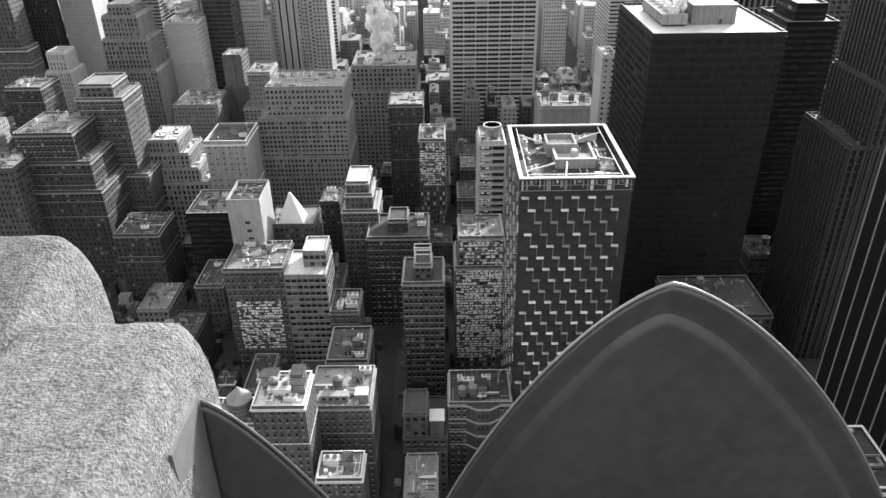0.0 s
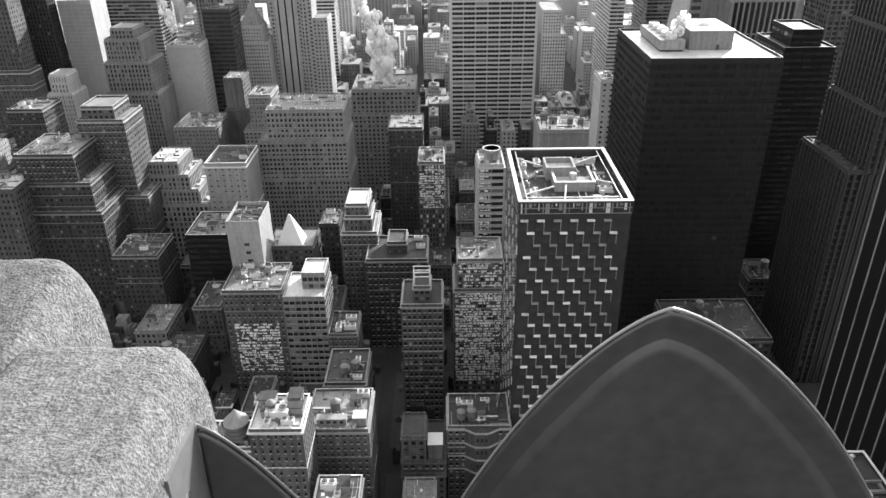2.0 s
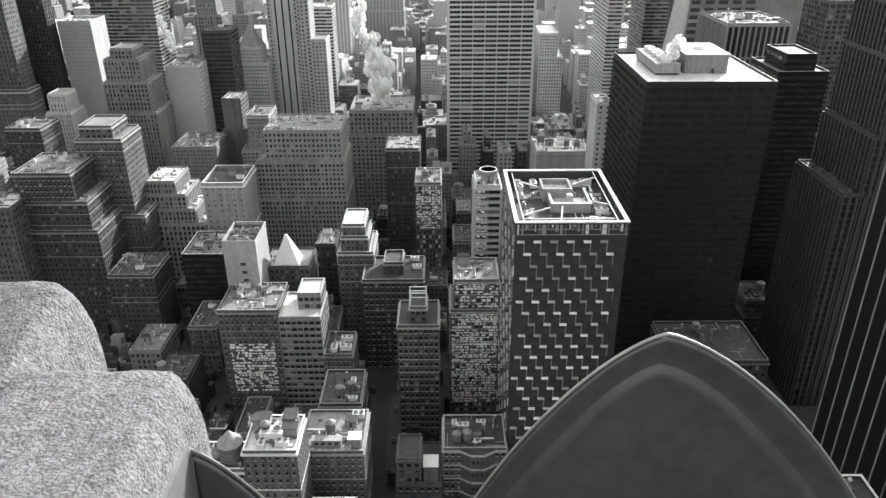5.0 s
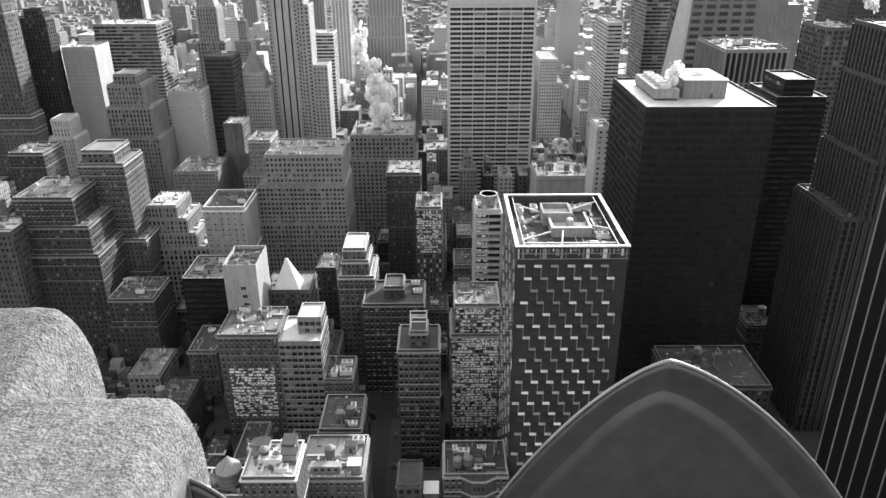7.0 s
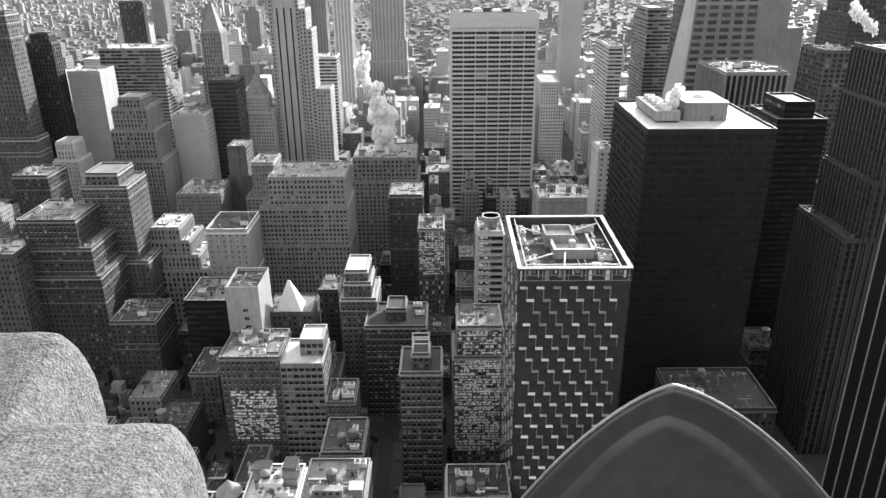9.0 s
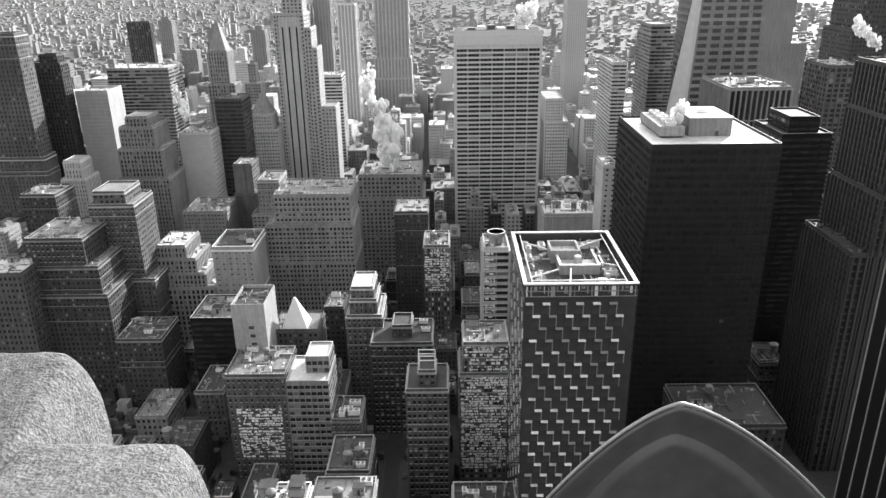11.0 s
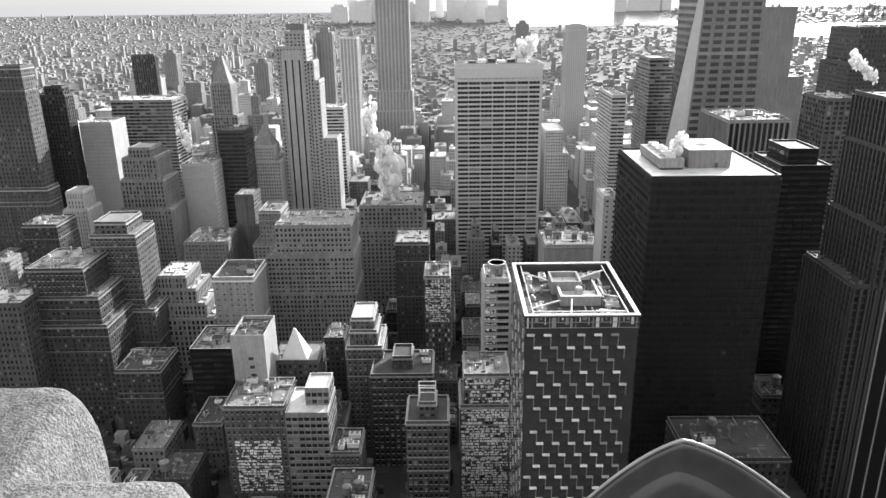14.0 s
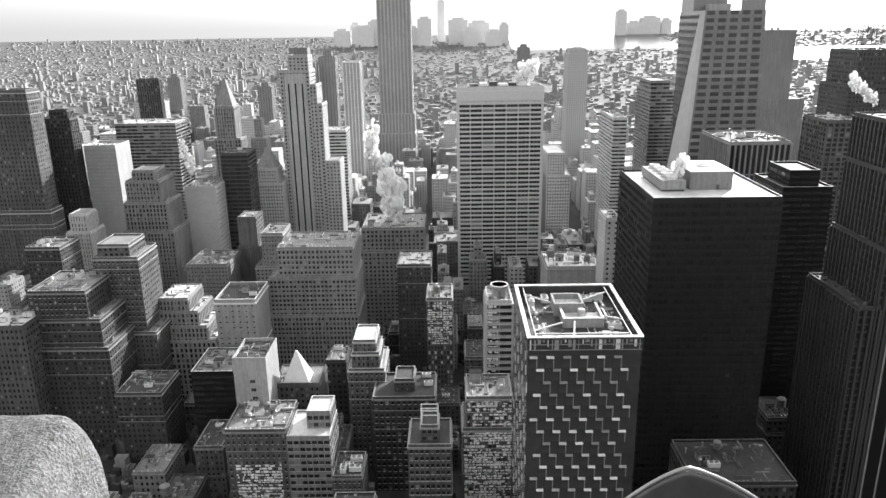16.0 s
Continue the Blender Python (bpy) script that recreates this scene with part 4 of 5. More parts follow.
# roof tanks where they stand out
for x, y, z, s in ((-46.7, 237, 58.3, 1.1), (-66.3, 214, 77.3, 1.0), (-47.0, 268, 53.6, 1.0), (-42.5, 272, 53.6, 0.9), (5.5, 247, 44.6, 1.0), (10.0, 247.5, 44.6, 1.05), (-100, 345, 64.1, 0.9), (121, 298, 68.0, 0.9), (-12, 480, 79.4, 1.0)):
    place("tank", x, y, z, 20, s)
tower("apartment_building", "brick house under a big conical water tank", -92, -73.6, 206, 15, 67.6, "grey_brick", roof="tar", coping="white_paint", **GRID)
vat = thing("water_tank", "large dark round rooftop tank with a pale cone", "water tank", -80.2, 213.5, 67.72, "rooftop water tanks")
part("barrel", lathe([(4.4, 0), (4.6, 0.3), (4.6, 7.0), (4.4, 7.2)], 28), "wood_tank", vat)
part("cap", lathe([(4.9, 7.2), (4.7, 7.5), (2.2, 10.2), (0.15, 12.6)], 28), "concrete", vat)
for z in (1.5, 3.4, 5.3):
    part("hoop", lathe([(4.6, z), (4.7, z + 0.03), (4.7, z + 0.17), (4.6, z + 0.2)], 28), "dark_metal", vat)
# plant and cabins on the nearest roofs
place("unit", -63.7, 212.5, 77.3, 0, 2.1)
place("hut", -69.0, 219.5, 77.3, 0, 1.5)
place("hut", -58.3, 221.0, 77.3, 90, 1.6)
cabin = thing("roof_cabin", "long pale rooftop cabin with four small windows", "roof cabin", -47.5, 231.0, 58.32)
part("wall", boxes([(-6, 6, -1.6, 1.6, 0, 3.0)]), "concrete", cabin)
part("roof", boxes([(-6.2, 6.2, -1.8, 1.8, 3.0, 3.25)]), "pale_stone", cabin)
for k in range(4):
    part("window", boxes([(-4.8 + 2.7 * k, -3.3 + 2.7 * k, -1.66, -1.6, 0.9, 2.2)]), "curtain_glass", cabin)
block = thing("roof_block", "pale square rooftop machine block", "roof plant", -36.0, 230.5, 58.32)
part("wall", boxes([(-2.6, 2.6, -2.4, 2.4, 0, 4.6)]), "limestone", block)
part("roof", boxes([(-2.8, 2.8, -2.6, 2.6, 4.6, 4.9)]), "white_roof", block)
shed = thing("roof_shed", "low shed under a gleaming white sheet roof", "shed", -5.8, 240.5, 31.92)
part("wall", boxes([(-3.0, 3.0, -3.5, 3.5, 0, 8.6)]), "grey_brick", shed)
part("roof", boxes([(-3.3, 3.3, -3.8, 3.8, 8.6, 8.9)]), "white_paint", shed)
rail = thing("roof_railing", "curved white tubular railing round a low roof", "railing", -42, 203, 49.52)
for a, b in (((-7, -6, 1.1), (5, -6, 1.1)), ((5, -6, 1.1), (7, -4, 1.1)), ((7, -4, 1.1), (7, 5, 1.1)), ((-7, -6, 0.6), (5, -6, 0.6)), ((5, -6, 0.6), (7, -4, 0.6)), ((7, -4, 0.6), (7, 5, 0.6))):
    part("rail", rods([(a, b)], 0.14), "white_paint", rail)
for x, y in ((-7, -6), (-3, -6), (1, -6), (5, -6), (7, -4), (7, 0), (7, 5)):
    part("post", rods([((x, y, 0), (x, y, 1.1))], 0.12), "white_paint", rail)
wavy = find("wavy bay front")
bay = [(-6.5, -11.0), (-1.5, -14.2), (4.0, -14.2), (9.0, -11.0)]


def prism(points, z0, z1):
    bm = bmesh.new()
    lo, hi = [bm.verts.new((x, y, z0)) for x, y in points], [bm.verts.new((x, y, z1)) for x, y in points]
    for k in range(len(points)):
        j = (k + 1) % len(points)
        bm.faces.new((lo[k], lo[j], hi[j], hi[k]))
    bm.faces.new(hi), bm.faces.new(lo[::-1])
    bmesh.ops.recalc_face_normals(bm, faces=bm.faces)
    return bm


part("bay_front", prism(bay, 0, 44.4), "brick", wavy)
part("bay_roof", prism([(-6.0, -11.0), (-1.4, -13.9), (3.9, -13.9), (8.5, -11.0)], 44.4, 44.6), "tar", wavy)
for z in (43.6, 36.0, 28.5, 21.0):
    part("bay_band", prism([(-13.6, -11.0), (-13.6, -11.7), (-6.8, -11.7), (-1.7, -14.9), (4.2, -14.9), (9.3, -11.7), (13.6, -11.7), (13.6, -11.0)], z, z + 0.6), "pale_stone", wavy)
for z in (40, 33, 25, 17, 9):
    for x in (-0.6, 1.25, 3.1):
        part("window", boxes([(x - 0.55, x + 0.55, -14.27, -14.2, z - 1.0, z + 1.0)]), "curtain_glass", wavy)

drum = thing("cooling_tower", "open round rooftop cooling tower with a pale rim", "cooling tower", 24.5, 373, 116.6)
part("drum", lathe([(3.9, 0), (3.9, 5.5), (4.6, 6.2), (4.8, 8.0), (4.3, 8.0), (4.1, 6.4), (3.4, 5.6)], 24), "concrete", drum)
part("rim", lathe([(4.85, 8.0), (4.85, 8.3), (4.25, 8.3), (4.25, 8.0)], 24), "white_paint", drum)
part("ladder", boxes([(-0.3, -0.22, -4.5, -4.0, 0, 8.2), (0.22, 0.3, -4.5, -4.0, 0, 8.2)]), "dark_metal", drum)

# roof frame of pale girders
girders = thing("roof_frame", "open pale steel sign frame on a tower roof", "frame", -12.4, 310, 78.3)
for x in (-4, 4):
    for y in (-2, 2):
        part("post", boxes([(x - 0.25, x + 0.25, y - 0.25, y + 0.25, 0, 8)]), "white_paint", girders)
for y in (-2, 2):
    for z in (4, 7.7):
        part("beam", boxes([(-3.75, 3.75, y - 0.2, y + 0.2, z, z + 0.3)]), "white_paint", girders)
# scaffold and crane at the crown of the unfinished tower
scaffold = thing("scaffold", "steel scaffold lattice round the top of an unfinished tower", "scaffold", 369, 664, 233.72)
rows = [((x, y, 0), (x, y, 22)) for x in (-23, -15, -7, 1, 9, 17) for y in (-22, -14)] + [((-23, y, z), (17, y, z)) for y in (-22, -14) for z in (5, 10, 15, 20)] + [((x, -22, z), (x + 8, -22, z + 5)) for x in (-23, -15, -7, 1, 9) for z in (0, 5, 10, 15)]
for p, q in rows:
    part("tube", rods([(p, q)], 0.28), "dark_metal", scaffold)

# ---- black tower with bright mullions beside the street ----
mull = thing("office_tower", "dark slab tower with thin pale vertical stone mullions", "building", 181, 150)
part("wall", boxes([(-50, 50, -54, 54, 0, 190)]), "black_metal", mull)
part("roof", boxes([(-49, 49, -53, 53, 190, 190.3)]), "tar", mull)
for k in range(16):
    part("mullion", boxes([(-50.3, -50, 54 - 6.75 * k - 0.24, 54 - 6.75 * k + 0.24, 0, 190)]), "limestone", mull)
for k in range(15):
    part("mullion", boxes([(-46 + 6.75 * k - 0.45, -46 + 6.75 * k + 0.45, -54.8, -54, 0, 190)]), "limestone", mull)
TAKEN.append((130, 231, 96, 204))
TAKEN.append((148, 206, 204, 335))

# ---- ground, water, streets ----


# Far ground rises so that its edge meets the camera's horizon.
def ground_z(y):
    return 0.0 if y < 1900 else 205.0 * ((y - 1900) / 3000.0) ** 1.35


def sheet(name, mat, xs, ys, lift, label, category):
    v = [(x, y, ground_z(y) + lift) for y in ys for x in xs]
    n = len(xs)
    f = [(j * n + i, j * n + i + 1, (j + 1) * n + i + 1, (j + 1) * n + i) for j in range(len(ys) - 1) for i in range(n - 1)]
    me = bpy.data.meshes.new(name)
    me.from_pydata(v, [], f)
    me.materials.append(mat)
    return tagged(new(name, me), label, category, kind="structure")


far_ys = [1900 + 100 * k for k in range(31)]
sheet("ground", M["asphalt"], [-4600, -2300, -900, 0, 900, 2300, 4600], [-600, 0, 900] + far_ys, 0, "dark asphalt city ground rising to the far hills", "ground")
M["water"] = material("water", 0.05, 0.08, rough=0.22, grain=0.02, stain=0.002, bump=0.15, depth=1.0)
# Water lies on that rise, to show at its height in the view.
sheet("water", M["water"], [330, 700, 1060, 1250], [4030 + 96.66 * k for k in range(10)], 1.5, "bright glittering harbour water", "water")
sheet("water", M["water"], [1250, 1700, 2400, 3400], [3480 + 56 * k for k in range(10)], 1.5, "bright glittering river water", "water")
sheet("water", M["water"], [-700, -300], [4550 + 60 * k for k in range(4)], 1.5, "strip of pale river water", "water")
# Lighter sheet over the asphalt, its tone standing in for haze.
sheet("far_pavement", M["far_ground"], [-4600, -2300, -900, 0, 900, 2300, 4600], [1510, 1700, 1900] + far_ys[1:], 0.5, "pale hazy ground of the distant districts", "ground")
streets = [190 + 80 * k for k in range(24)]
blocks = []
for k, y in enumerate(streets[:-1]):
    for x0, x1 in ((-900, -560), (-540, -225), (-195, -38), (-30, 150), (172, 420), (440, 800)):
        blocks.append((x0, x1, y + 9, y + 71, 0, 0.16))
part("pavement", boxes(blocks), "paving", None, "pale concrete pavement slabs of the street blocks", "structure")["category"] = "pavement"

# ---- ordinary blocks that fill the streets between ----
rnd = random.Random(7)
KINDS = [("brick", "brown brick loft building with plain windows"), ("grey_brick", "grey brick walk-up block with a tarred roof"), ("limestone", "stone-fronted commercial block with a flat roof"), ("dark_brick", "dark sooty brick building with a low parapet"), ("pale_stone", "pale stone block with a light roof")]
tally = 0
LATER = []
for y in streets:
    for side in (9.5, 41):
        x = -700.0 if y > 500 else -330.0
        while x < (640 if y > 500 else 260):
            w, d = (rnd.uniform(8, 19) if y < 700 else rnd.uniform(12, 30)), 29.0 + rnd.choice((-6, -3, 0, 0))
            yy = y + side
            gap = any(x < e - 0.0 and x + w > s for s, e in ((-225, -195), (150, 172), (-560, -540), (420, 440), (-38, -30)))
            seen = abs(x + w / 2) < 60 + 0.68 * yy
            clash = any(x < b + 0.5 and x + w > a - 0.5 and yy < d1 + 0.5 and yy + d > c - 0.5 for a, b, c, d1 in TAKEN)
            if yy < 1500 and not gap and not clash and seen:
                lo, hi = (13, 38) if yy < 560 else ((20, 62) if yy < 900 else (22, 85))
                h = rnd.uniform(lo, hi) * (1.5 if rnd.random() < 0.08 and yy > 800 else 1)
                mat, label = KINDS[rnd.randrange(4 if yy < 560 else 5)] if yy < 900 else (rnd.choice(("light_stone", "mid_stone", "light_stone", "light_brick")), "hazy stone office block among many others")
                if yy > 560:
                    LATER.append((x + 0.4, x + w - 0.4, yy, yy + d, h, mat))
                    if rnd.random() < 0.35 and h > 30:
                        LATER.append((x + w * 0.25, x + w * 0.7, yy + 6, yy + d - 5, h * 1.22, mat))
                else:
                    step = [(h * 0.7, 0, 0, 1.8)] if rnd.random() < 0.3 and h > 30 else []
                    tower("city_building", label, x + 0.4, x + w - 0.4, yy, d, h, mat, low=step, roof=rnd.choice(("tar", "tar", "tar", "gravel")), category="building", **{**GRID, "coping": "limestone" if rnd.random() < 0.5 else ""})
                    if tally % 3 < 2:
                        clutter(x, x + w, yy, yy + d, h, 2, tally, ("unit", "hut", "vent", "tank", "duct"))
                    tally += 1
            x += w + (0 if rnd.random() < 0.7 else 5)

# low annexes and yard buildings wedged between the larger ones
rnd = random.Random(23)
annexes = 0
for _ in range(4000):
    w, d, h = rnd.uniform(6, 13), rnd.uniform(8, 14), rnd.uniform(9, 26)
    y = rnd.choice(streets[:4]) + rnd.uniform(10, 69 - d)
    x = rnd.uniform(-190, 150 - w)
    wide = x < -30 and x + w > -38
    if annexes < 30 and abs(x + w / 2) < 0.55 * y and not wide and not any(x < b + 0.4 and x + w > a - 0.4 and y < d1 + 0.4 and y + d > c - 0.4 for a, b, c, d1 in TAKEN):
        mat, label = KINDS[rnd.randrange(4)]
        tower("city_building", label.replace("building", "annexe").replace("block", "annexe"), x, x + w, y, d, h, mat, roof=rnd.choice(("tar", "tar", "gravel")), category="building", **{**GRID, "coping": "limestone" if rnd.random() < 0.5 else ""})
        clutter(x, x + w, y, y + d, h, 1, annexes, ("unit", "hut", "tank"))
        annexes += 1

# sheds, stair heads, walls and plant that fill the yards behind the fronts
rnd = random.Random(41)
yards = {"dark_brick": [], "tar": [], "grey_brick": [], "concrete": []}
for _ in range(2600):
    w, d, h = rnd.uniform(1.5, 7), rnd.uniform(1.5, 7), rnd.choice((rnd.uniform(1.5, 4), rnd.uniform(3, 12)))
    x, y = rnd.uniform(-260, 146), rnd.uniform(196, 640)
    street = x + w > -39 and x < -29
    if not street and not any(x < b + 0.2 and x + w > a - 0.2 and y < d1 + 0.2 and y + d > c - 0.2 for a, b, c, d1 in TAKEN):
        rows = yards[rnd.choice(("dark_brick", "dark_brick", "tar", "grey_brick", "grey_brick", "concrete"))]
        rows.append((x, x + w, y, y + d, 0, h))
        rows.append((x + 0.4, x + w * 0.5, y + 0.4, y + d * 0.6, h, h + rnd.uniform(0.3, 1.4)))
for mat, rows in yards.items():
    tagged(part("yard_buildings", boxes(rows), mat, None, "low crowded sheds and walls in shaded back yards", "stuff"), category="yard buildings")

for mat in sorted({r[5] for r in LATER}):
    core, grid, glass = [], [], []
    tops = []
    for x0, x1, y0, y1, h, _ in (r for r in LATER if r[5] == mat):
        core.append((x0, x1, y0, y1, 0, h))
        bands, panes = facade(x0, x1, y0, y1, max(0, h - 60), h - 1, 3.9, 3.3, 2.2, 1.9, 0.25, "FL" if x0 > 0 else "FR")
        grid += bands
        glass += [(c - w / 2, c + w / 2, y0 - 0.04, y0, z - hh / 2, z + hh / 2) if f == "F" else ((x1, x1 + 0.04) if f == "R" else (x0 - 0.04, x0)) + (c - w / 2, c + w / 2, z - hh / 2, z + hh / 2) for f, c, z, w, hh in panes]
        tops.append((x0 + 0.5, x1 - 0.5, y0 + 0.5, y1 - 0.5, h, h + 0.2))
        for _ in range(4):
            bx, by = rnd.uniform(x0 + 2, x1 - 6), rnd.uniform(y0 + 2, y1 - 6)
            tops.append((bx, bx + rnd.uniform(1.5, 4), by, by + rnd.uniform(1.5, 4), h + 0.2, h + rnd.uniform(1, 4.5)))
    for name, rows, m in (("block_walls", core, mat), ("block_masonry", grid, mat), ("block_windows", glass, "panes"), ("block_roofs", tops, "white_roof" if mat == "light_stone" else "gravel")):
        tagged(part(name, boxes(rows), m, None, "crowded stone city blocks in the middle distance", "stuff"), category="city blocks")

# ---- the city beyond, to the hills ----
rnd = random.Random(21)
far, beyond, roofs = [], [], []
for k in range(15000):
    y = 1500 + 3300 * rnd.random() ** 0.8
    x = rnd.uniform(-0.72, 0.72) * y
    if (330 < x < 1250 and 3980 < y < 4800) or (x > 1200 and 3430 < y < 4020):
        continue
    w, d = rnd.uniform(6, 18), rnd.uniform(6, 22)
    h = rnd.uniform(3, 11) if rnd.random() < 0.93 else rnd.uniform(14, 48)
    if y > 3200:
        h *= 0.6
    z = ground_z(y)
    # Blocks past 2500 m take the paler material, as if hazed.
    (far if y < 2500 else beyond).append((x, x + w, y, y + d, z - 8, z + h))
    if rnd.random() < 0.25:
        roofs.append((x + 1, x + w - 1, y + 1, y + d - 1, z + h, z + h + 0.6))
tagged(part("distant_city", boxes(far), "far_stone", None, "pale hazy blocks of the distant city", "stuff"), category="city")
tagged(part("farthest_city", boxes(beyond), "far_haze_stone", None, "low blocks of the farthest city, toned palest for haze", "stuff"), category="city")
tagged(part("distant_roofs", boxes(roofs), "gravel", None, "sunlit flat roofs of the distant city", "stuff"), category="roofs")

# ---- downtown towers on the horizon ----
# Near-white material stands in for the haze before these towers.
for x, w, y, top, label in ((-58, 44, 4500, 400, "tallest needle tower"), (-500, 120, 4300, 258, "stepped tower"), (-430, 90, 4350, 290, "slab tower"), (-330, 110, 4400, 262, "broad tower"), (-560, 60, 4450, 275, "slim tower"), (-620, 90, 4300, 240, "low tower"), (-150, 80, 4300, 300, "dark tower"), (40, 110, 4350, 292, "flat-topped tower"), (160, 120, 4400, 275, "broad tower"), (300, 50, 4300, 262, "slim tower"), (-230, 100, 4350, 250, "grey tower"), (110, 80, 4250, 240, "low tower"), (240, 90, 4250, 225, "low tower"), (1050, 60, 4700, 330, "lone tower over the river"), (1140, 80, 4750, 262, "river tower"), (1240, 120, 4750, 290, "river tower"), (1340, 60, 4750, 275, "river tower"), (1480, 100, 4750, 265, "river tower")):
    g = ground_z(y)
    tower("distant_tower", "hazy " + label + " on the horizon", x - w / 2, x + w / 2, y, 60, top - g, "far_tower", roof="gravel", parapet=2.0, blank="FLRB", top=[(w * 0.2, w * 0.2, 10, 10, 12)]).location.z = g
for x, w, y, top, label in ((435, 66, 2600, 172, "flat-topped tower"), (-620, 34, 2000, 118, "stone tower"), (-860, 38, 2300, 120, "brick tower"), (-480, 34, 1900, 118, "stone tower"), (-330, 40, 1700, 185, "slim spire tower"), (-290, 36, 1750, 196, "slim spire tower"), (-360, 30, 1650, 170, "church-like tower"), (250, 40, 2600, 185, "dark stone tower")):
    g = ground_z(y)
    tower("distant_tower", "hazy " + label + " rising over low blocks", x - w / 2, x + w / 2, y, 40, top - g, "light_brick", roof="gravel", top=[(w * 0.25, w * 0.25, 8, 8, 10)], **{**PIERS, "bay": 6.0, "pw": 3.0, "glass": "hazy_panes"}).location.z = g

# ---- hills on the horizon, their haze given as a pale, glowing material ----
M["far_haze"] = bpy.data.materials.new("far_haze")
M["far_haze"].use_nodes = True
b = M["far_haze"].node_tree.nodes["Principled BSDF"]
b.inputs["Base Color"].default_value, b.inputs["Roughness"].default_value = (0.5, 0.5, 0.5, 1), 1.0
# The hills glow faintly to look washed out by haze.
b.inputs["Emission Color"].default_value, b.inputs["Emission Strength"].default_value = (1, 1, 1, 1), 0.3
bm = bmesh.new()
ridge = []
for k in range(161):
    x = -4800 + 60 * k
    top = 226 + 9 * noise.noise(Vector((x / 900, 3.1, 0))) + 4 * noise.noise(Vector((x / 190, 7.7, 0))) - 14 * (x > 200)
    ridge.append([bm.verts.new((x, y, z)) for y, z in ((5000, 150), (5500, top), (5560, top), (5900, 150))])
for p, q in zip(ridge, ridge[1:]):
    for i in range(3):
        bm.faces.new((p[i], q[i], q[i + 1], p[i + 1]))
tagged(part("backdrop", bm, "far_haze", None, "hills made pale and glowing in place of haze", "structure"), category="hills")

# ---- steam ----
M["steam"] = bpy.data.materials.new("steam")
M["steam"].use_nodes = True
n, l = M["steam"].node_tree.nodes, M["steam"].node_tree.links
b = n["Principled BSDF"]
b.inputs["Base Color"].default_value, b.inputs["Roughness"].default_value, b.inputs["Specular IOR Level"].default_value = (0.95, 0.95, 0.95, 1), 1.0, 0.0
thin = n.new("ShaderNodeBsdfTranslucent")
thin.inputs["Color"].default_value = (0.95, 0.95, 0.95, 1)
clear, mix, half = n.new("ShaderNodeBsdfTransparent"), n.new("ShaderNodeMixShader"), n.new("ShaderNodeMixShader")
puff, rng = n.new("ShaderNodeNewGeometry"), n.new("ShaderNodeMapRange")
rng.inputs["To Min"].default_value, rng.inputs["To Max"].default_value = 0.0, 0.6
l.new(puff.outputs["Random Per Island"], rng.inputs["Value"]), l.new(rng.outputs[0], mix.inputs["Fac"])
half.inputs["Fac"].default_value = 0.45
l.new(b.outputs[0], half.inputs[1]), l.new(thin.outputs[0], half.inputs[2])
l.new(half.outputs[0], mix.inputs[1]), l.new(clear.outputs[0], mix.inputs[2])
l.new(mix.outputs[0], n["Material Output"].inputs["Surface"])


def steam(path, seed, label):
    """A drifting plume: ragged puffs that swell along a path of (x, y, z, radius)."""
    rnd = random.Random(seed)
    bm = bmesh.new()
    for (a, b) in zip(path, path[1:]):
        for k in range(60):
            t = rnd.random()
            p = [a[i] + (b[i] - a[i]) * t for i in range(4)]
            r = p[3] * rnd.choice((rnd.uniform(0.07, 0.18), rnd.uniform(0.12, 0.42)))
            c = Vector(p[:3]) + Vector((rnd.gauss(0, 1), rnd.gauss(0, 1), rnd.gauss(0, 1))) * p[3] * 0.42
            got = bmesh.ops.create_icosphere(bm, subdivisions=2, radius=r, matrix=Matrix.Translation(c))
            for v in got["verts"]:
                d = (v.co - c).normalized()
                v.co += d * r * (d.z * d.z * 0.5 + 0.7 * noise.noise(v.co * 2.0 / p[3]) + 0.16 * noise.noise(v.co * 5.5 / p[3]))
    ob = part("steam_plume", bm, "steam", None, label, "stuff")
    ob["category"] = "steam"
    for p in ob.data.polygons:
        p.use_smooth = True
    return ob


steam([(-49.5, 604, 98, 3.5), (-49, 604, 108, 8), (-52, 606, 122, 12), (-55, 608, 136, 11), (-60, 610, 150, 6), (-69, 612, 163, 7), (-66, 615, 178, 6)], 1, "white steam plume rising from a roof stack")
steam([(70, 700, 205, 3), (64, 700, 212, 7), (72, 702, 219, 8), (78, 704, 225, 5)], 2, "white steam puff over a flat roof")
steam([(-231, 640, 138, 3), (-235, 641, 147, 5), (-238, 642, 158, 4), (-240, 642, 166, 2.5)], 3, "thin white steam wisp beside a tower")
steam([(318, 560, 200, 3), (312, 560, 206, 5), (300, 562, 214, 5)], 4, "white steam wisp over dark towers")


steam([(113, 362, 186, 2), (115, 366, 190, 3.5), (118, 370, 194, 3)], 6, "low steam curling off roof fans")

# ---- foreground: stone parapet and metal leaf panels of the viewing terrace ----
M["granite"] = material("rough_stone", 0.06, 0.28, rough=0.95, grain=230.0, stain=80.0, bump=1.0, depth=0.006, sharp=0.19)
M["leaf_metal"] = material("cast_metal", 0.06, 0.125, rough=0.38, metal=0.35, grain=30.0, stain=2.5, bump=0.12, depth=0.002)
# Paler than the plate, to give the panel rim its sunlit line.
M["edge_metal"] = material("pale_edge_metal", 0.25, 0.45, rough=0.35, metal=0.6, grain=40.0, stain=6.0, bump=0.1, depth=0.001)
EYE = 259.0
deck = thing("observation_tower", "stone body of the viewing tower under the terrace", "building", 0, -12, 0)
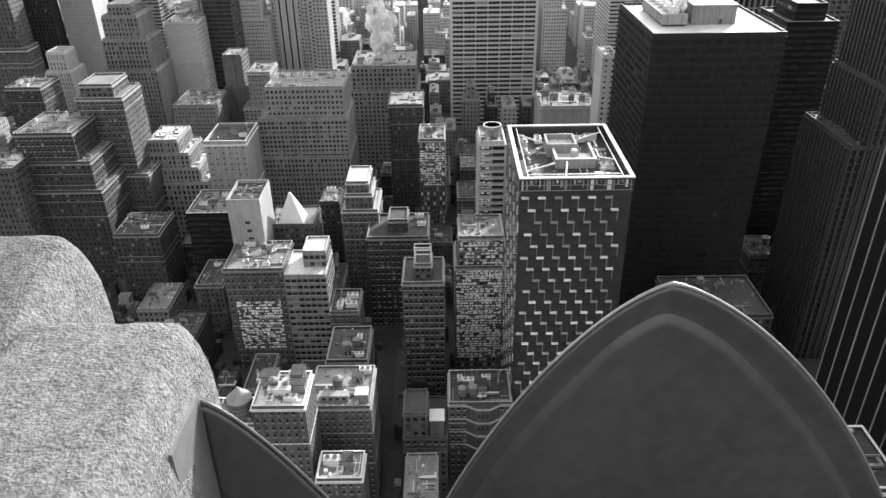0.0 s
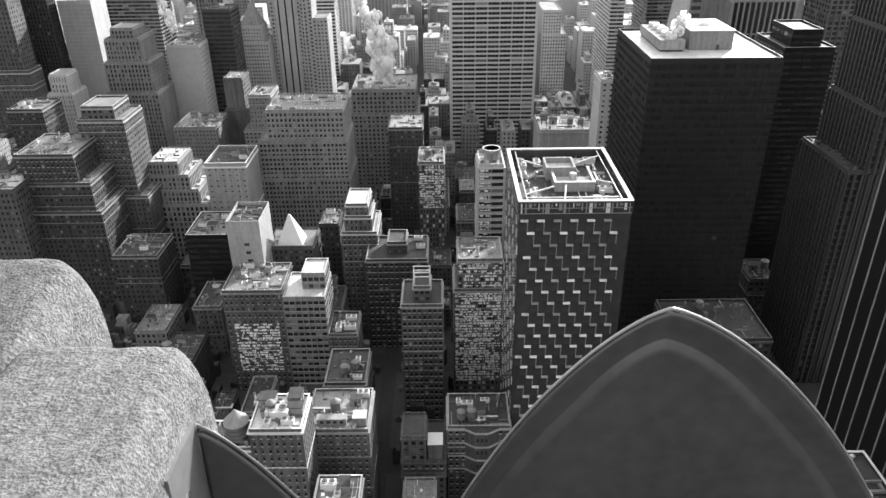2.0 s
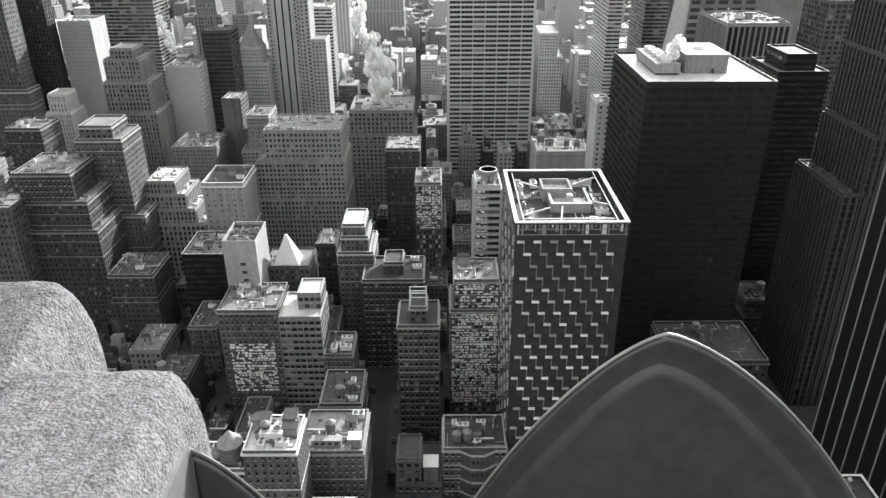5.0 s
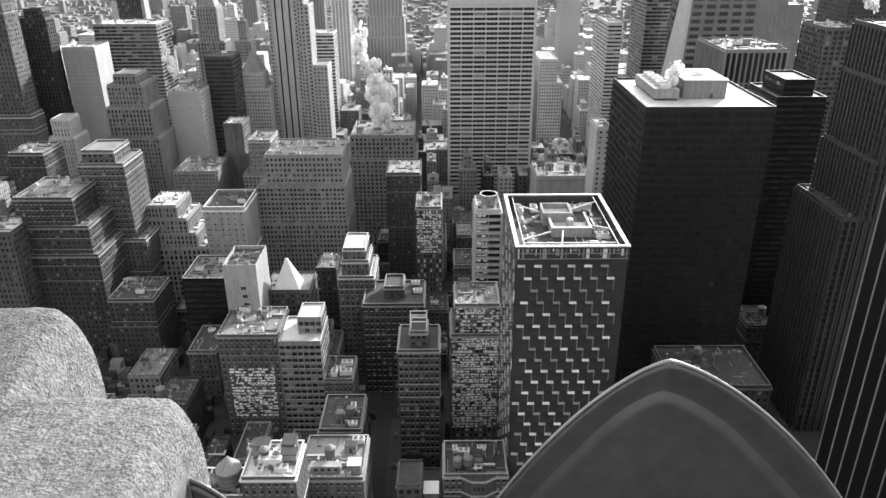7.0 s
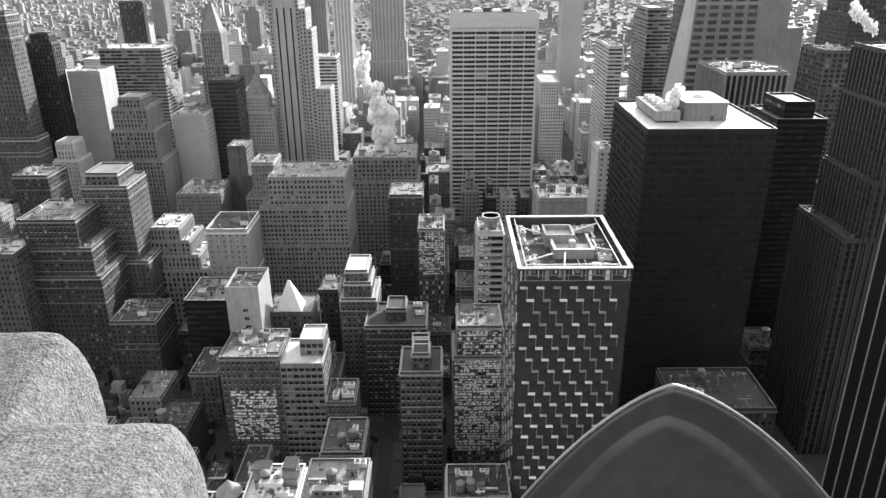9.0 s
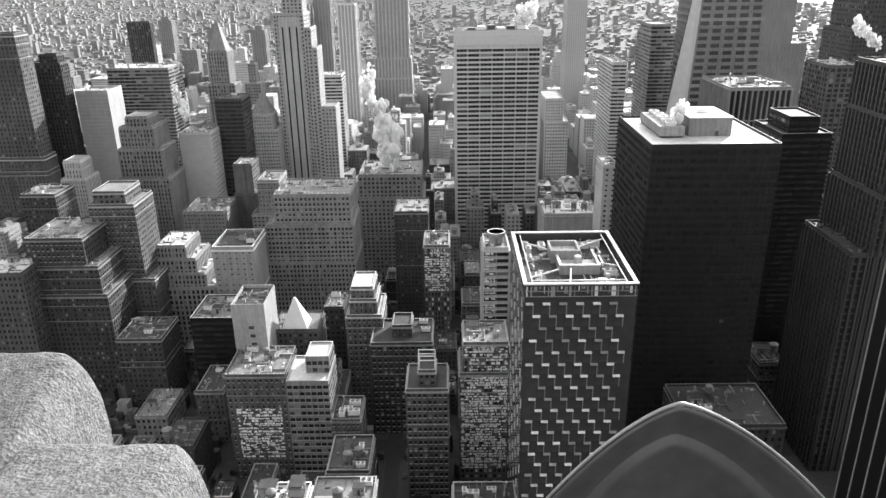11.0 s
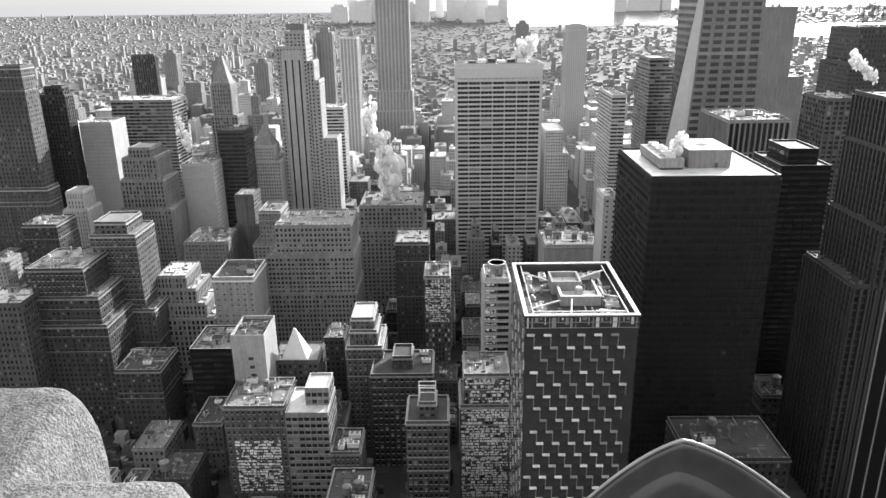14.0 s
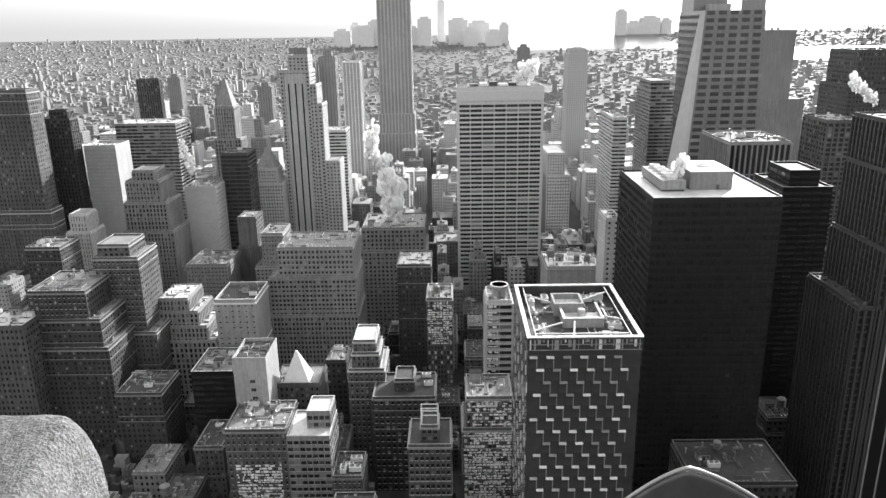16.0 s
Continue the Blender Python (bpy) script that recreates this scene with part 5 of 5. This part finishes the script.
part("wall", boxes([(-16, 16, -14, 12.93, 0, EYE - 1.75)]), "limestone", deck)
part("deck", boxes([(-16, 16, -14, 12.93, EYE - 1.75, EYE - 1.7)]), "paving", deck)


def stone_block(label, x0, x1, y0, y1, top, round_x, round_z, left=0.02, slope=0.0):
    """A worn coping stone: flat top, the far end square, the right flank falling away in a wide curve."""
    z0 = EYE - 1.7
    prof = [(x0, z0), (x0, top - left)] + [(x0 + left * (1 - math.cos(t * 0.3927)), top - left * (1 - math.sin(t * 0.3927))) for t in range(1, 5)]
    flat = max(2, round((x1 - round_x - x0 - left) / 0.012))
    prof += [(x0 + left + (x1 - round_x - x0 - left) * t / flat, top) for t in range(1, flat)]
    prof += [(x1 - round_x + round_x * math.sin(t * 0.0982), top - round_z * (1 - math.cos(t * 0.0982))) for t in range(0, 17)] + [(x1, z0)]
    bm = bmesh.new()
    e = 0.012
    rings = []
    runs = max(2, round((y1 - y0 - 2 * e) / 0.012))
    for y, s in [(y0, 1.0)] + [(y0 + e + (y1 - y0 - 2 * e) * t / runs, 0.0) for t in range(runs + 1)] + [(y1 - 0.006, 0.25), (y1 - 0.002, 0.6), (y1, 1.0)]:
        ring = []
        for x, z in prof:
            up = z > z0 + 0.01
            lump = 0.0045 * noise.noise(Vector((x, y, z)) * 11.0) + 0.0022 * noise.noise(Vector((x, y, z)) * 31.0) + 0.0012 * noise.noise(Vector((x, y, z)) * 85.0)
            ring.append(bm.verts.new((x + (e * s * (1 if x < (x0 + x1) / 2 else -1)) + 0.3 * lump * up, y, z + (lump - (e * s + slope * (y1 - y))) * up)))
        rings.append(ring)
    m = len(prof)
    for a, b in zip(rings, rings[1:]):
        for k in range(m):
            bm.faces.new((a[k], a[(k + 1) % m], b[(k + 1) % m], b[k]))
    bm.faces.new(rings[0]), bm.faces.new(rings[-1][::-1])
    bmesh.ops.recalc_face_normals(bm, faces=bm.faces)
    ob = part("parapet_stone", bm, "granite", None, label)
    tagged(ob, category="stone", group="parapet stones")
    for p in ob.data.polygons:
        p.use_smooth = True
    ob.modifiers.new("edge", "EDGE_SPLIT").split_angle = radians(50)
    return ob


stone_block("rough pale granular parapet stone with rounded flank", -1.6, -0.517, 0.3, 0.94, EYE - 0.493, 0.05, 0.13, slope=0.22)
stone_block("lower rough parapet stone with a rounded shoulder", -0.565, -0.3135, -0.1, 0.775, EYE - 0.533, 0.035, 0.13, 0.04)


def leaf(label, x, y, tip, left, right, drop, edge_mat="edge_metal", plain=False):
    """A cast pointed-arch panel. left and right are (spread, power, straight): half-width = spread * depth ** power + straight * depth. Loops step in from the bright edge over a moulding to the flat field."""
    root = thing("leaf_panel", label, "panel", x, y, tip, "arched parapet panels")
    n = 40
    ds = [drop * (k / n) ** 2 for k in range(n + 1)]
    lefts = [Vector((-left[0] * d ** left[1] - left[2] * d if d > 0 else 0, -d)) for d in reversed(ds)]
    rights = [Vector((right[0] * d ** right[1] + right[2] * d if d > 0 else 0, -d)) for d in ds[1:]]
    outline, tip_at = lefts + rights, n
    m = len(outline)

    def loop(inset):
        pts = []
        for k in range(m):
            spread, power, straight = left if k < tip_at else right
            d = ds[abs(k - tip_at)] * (drop - inset * 1.1) / drop
            w = spread * d ** power + straight * d if d > 0 else 0.0
            w = max(0.0, w - 0.4 * inset * min(1.0, d / 0.12))
            pts.append(Vector((-w if k < tip_at else w, -d - 1.1 * inset)))
        return pts

    def skin(steps):
        bm = bmesh.new()
        rings = [[bm.verts.new((p.x, dy, p.y)) for p in loop(i)] for i, dy in steps]
        for a, b in zip(rings, rings[1:]):
            for k in range(m - 1):
                bm.faces.new((a[k], a[k + 1], b[k + 1], b[k]))
        return bm, rings

    bm, rings = skin([(0.005, -0.002), (0.012, 0.0), (0.05, 0.001), (0.14, 0.003)] if plain else [(0.005, -0.002), (0.012, 0.0), (0.035, 0.006), (0.054, 0.013), (0.06, 0.012), (0.068, 0.004), (0.076, 0.005), (0.095, 0.009), (0.14, 0.012)])
    r = rings[-1]
    bm.faces.new(r)
    bmesh.ops.recalc_face_normals(bm, faces=bm.faces)
    plate = part("plate", bm, "leaf_metal", root)
    plate.modifiers.new("thickness", "SOLIDIFY").thickness = 0.006
    bm, _ = skin([(0.0, 0.0005), (0.0, -0.0015), (0.0015, -0.003), (0.004, -0.003), (0.005, -0.002)])
    edge = part("rolled_edge", bm, edge_mat, root, "rolled edge")
    for o in (plate, edge):
        for p in o.data.polygons:
            p.use_smooth = True
    return root


leaf("grey cast metal parapet panel shaped like a pointed leaf", 0.337, 0.927, EYE - 0.5838, (1.3895, 0.8, -0.8646), (1.9027, 0.82, -1.2291), 1.117)
leaf("smaller metal leaf panel beside the parapet stone", -0.312, 0.70, EYE - 0.606, (0.012, 1.0, 0.0), (0.517, 0.73, 0.0), 1.094, "leaf_metal", True)
part("panel_jamb", boxes([(-0.325, -0.3135, 0.6, 0.70, EYE - 1.7, EYE - 0.6)]), "edge_metal", None, "pale metal jamb between stone and panel")["category"] = "jamb"
print("windows", COUNT["window"], "objects", len(scene.objects))
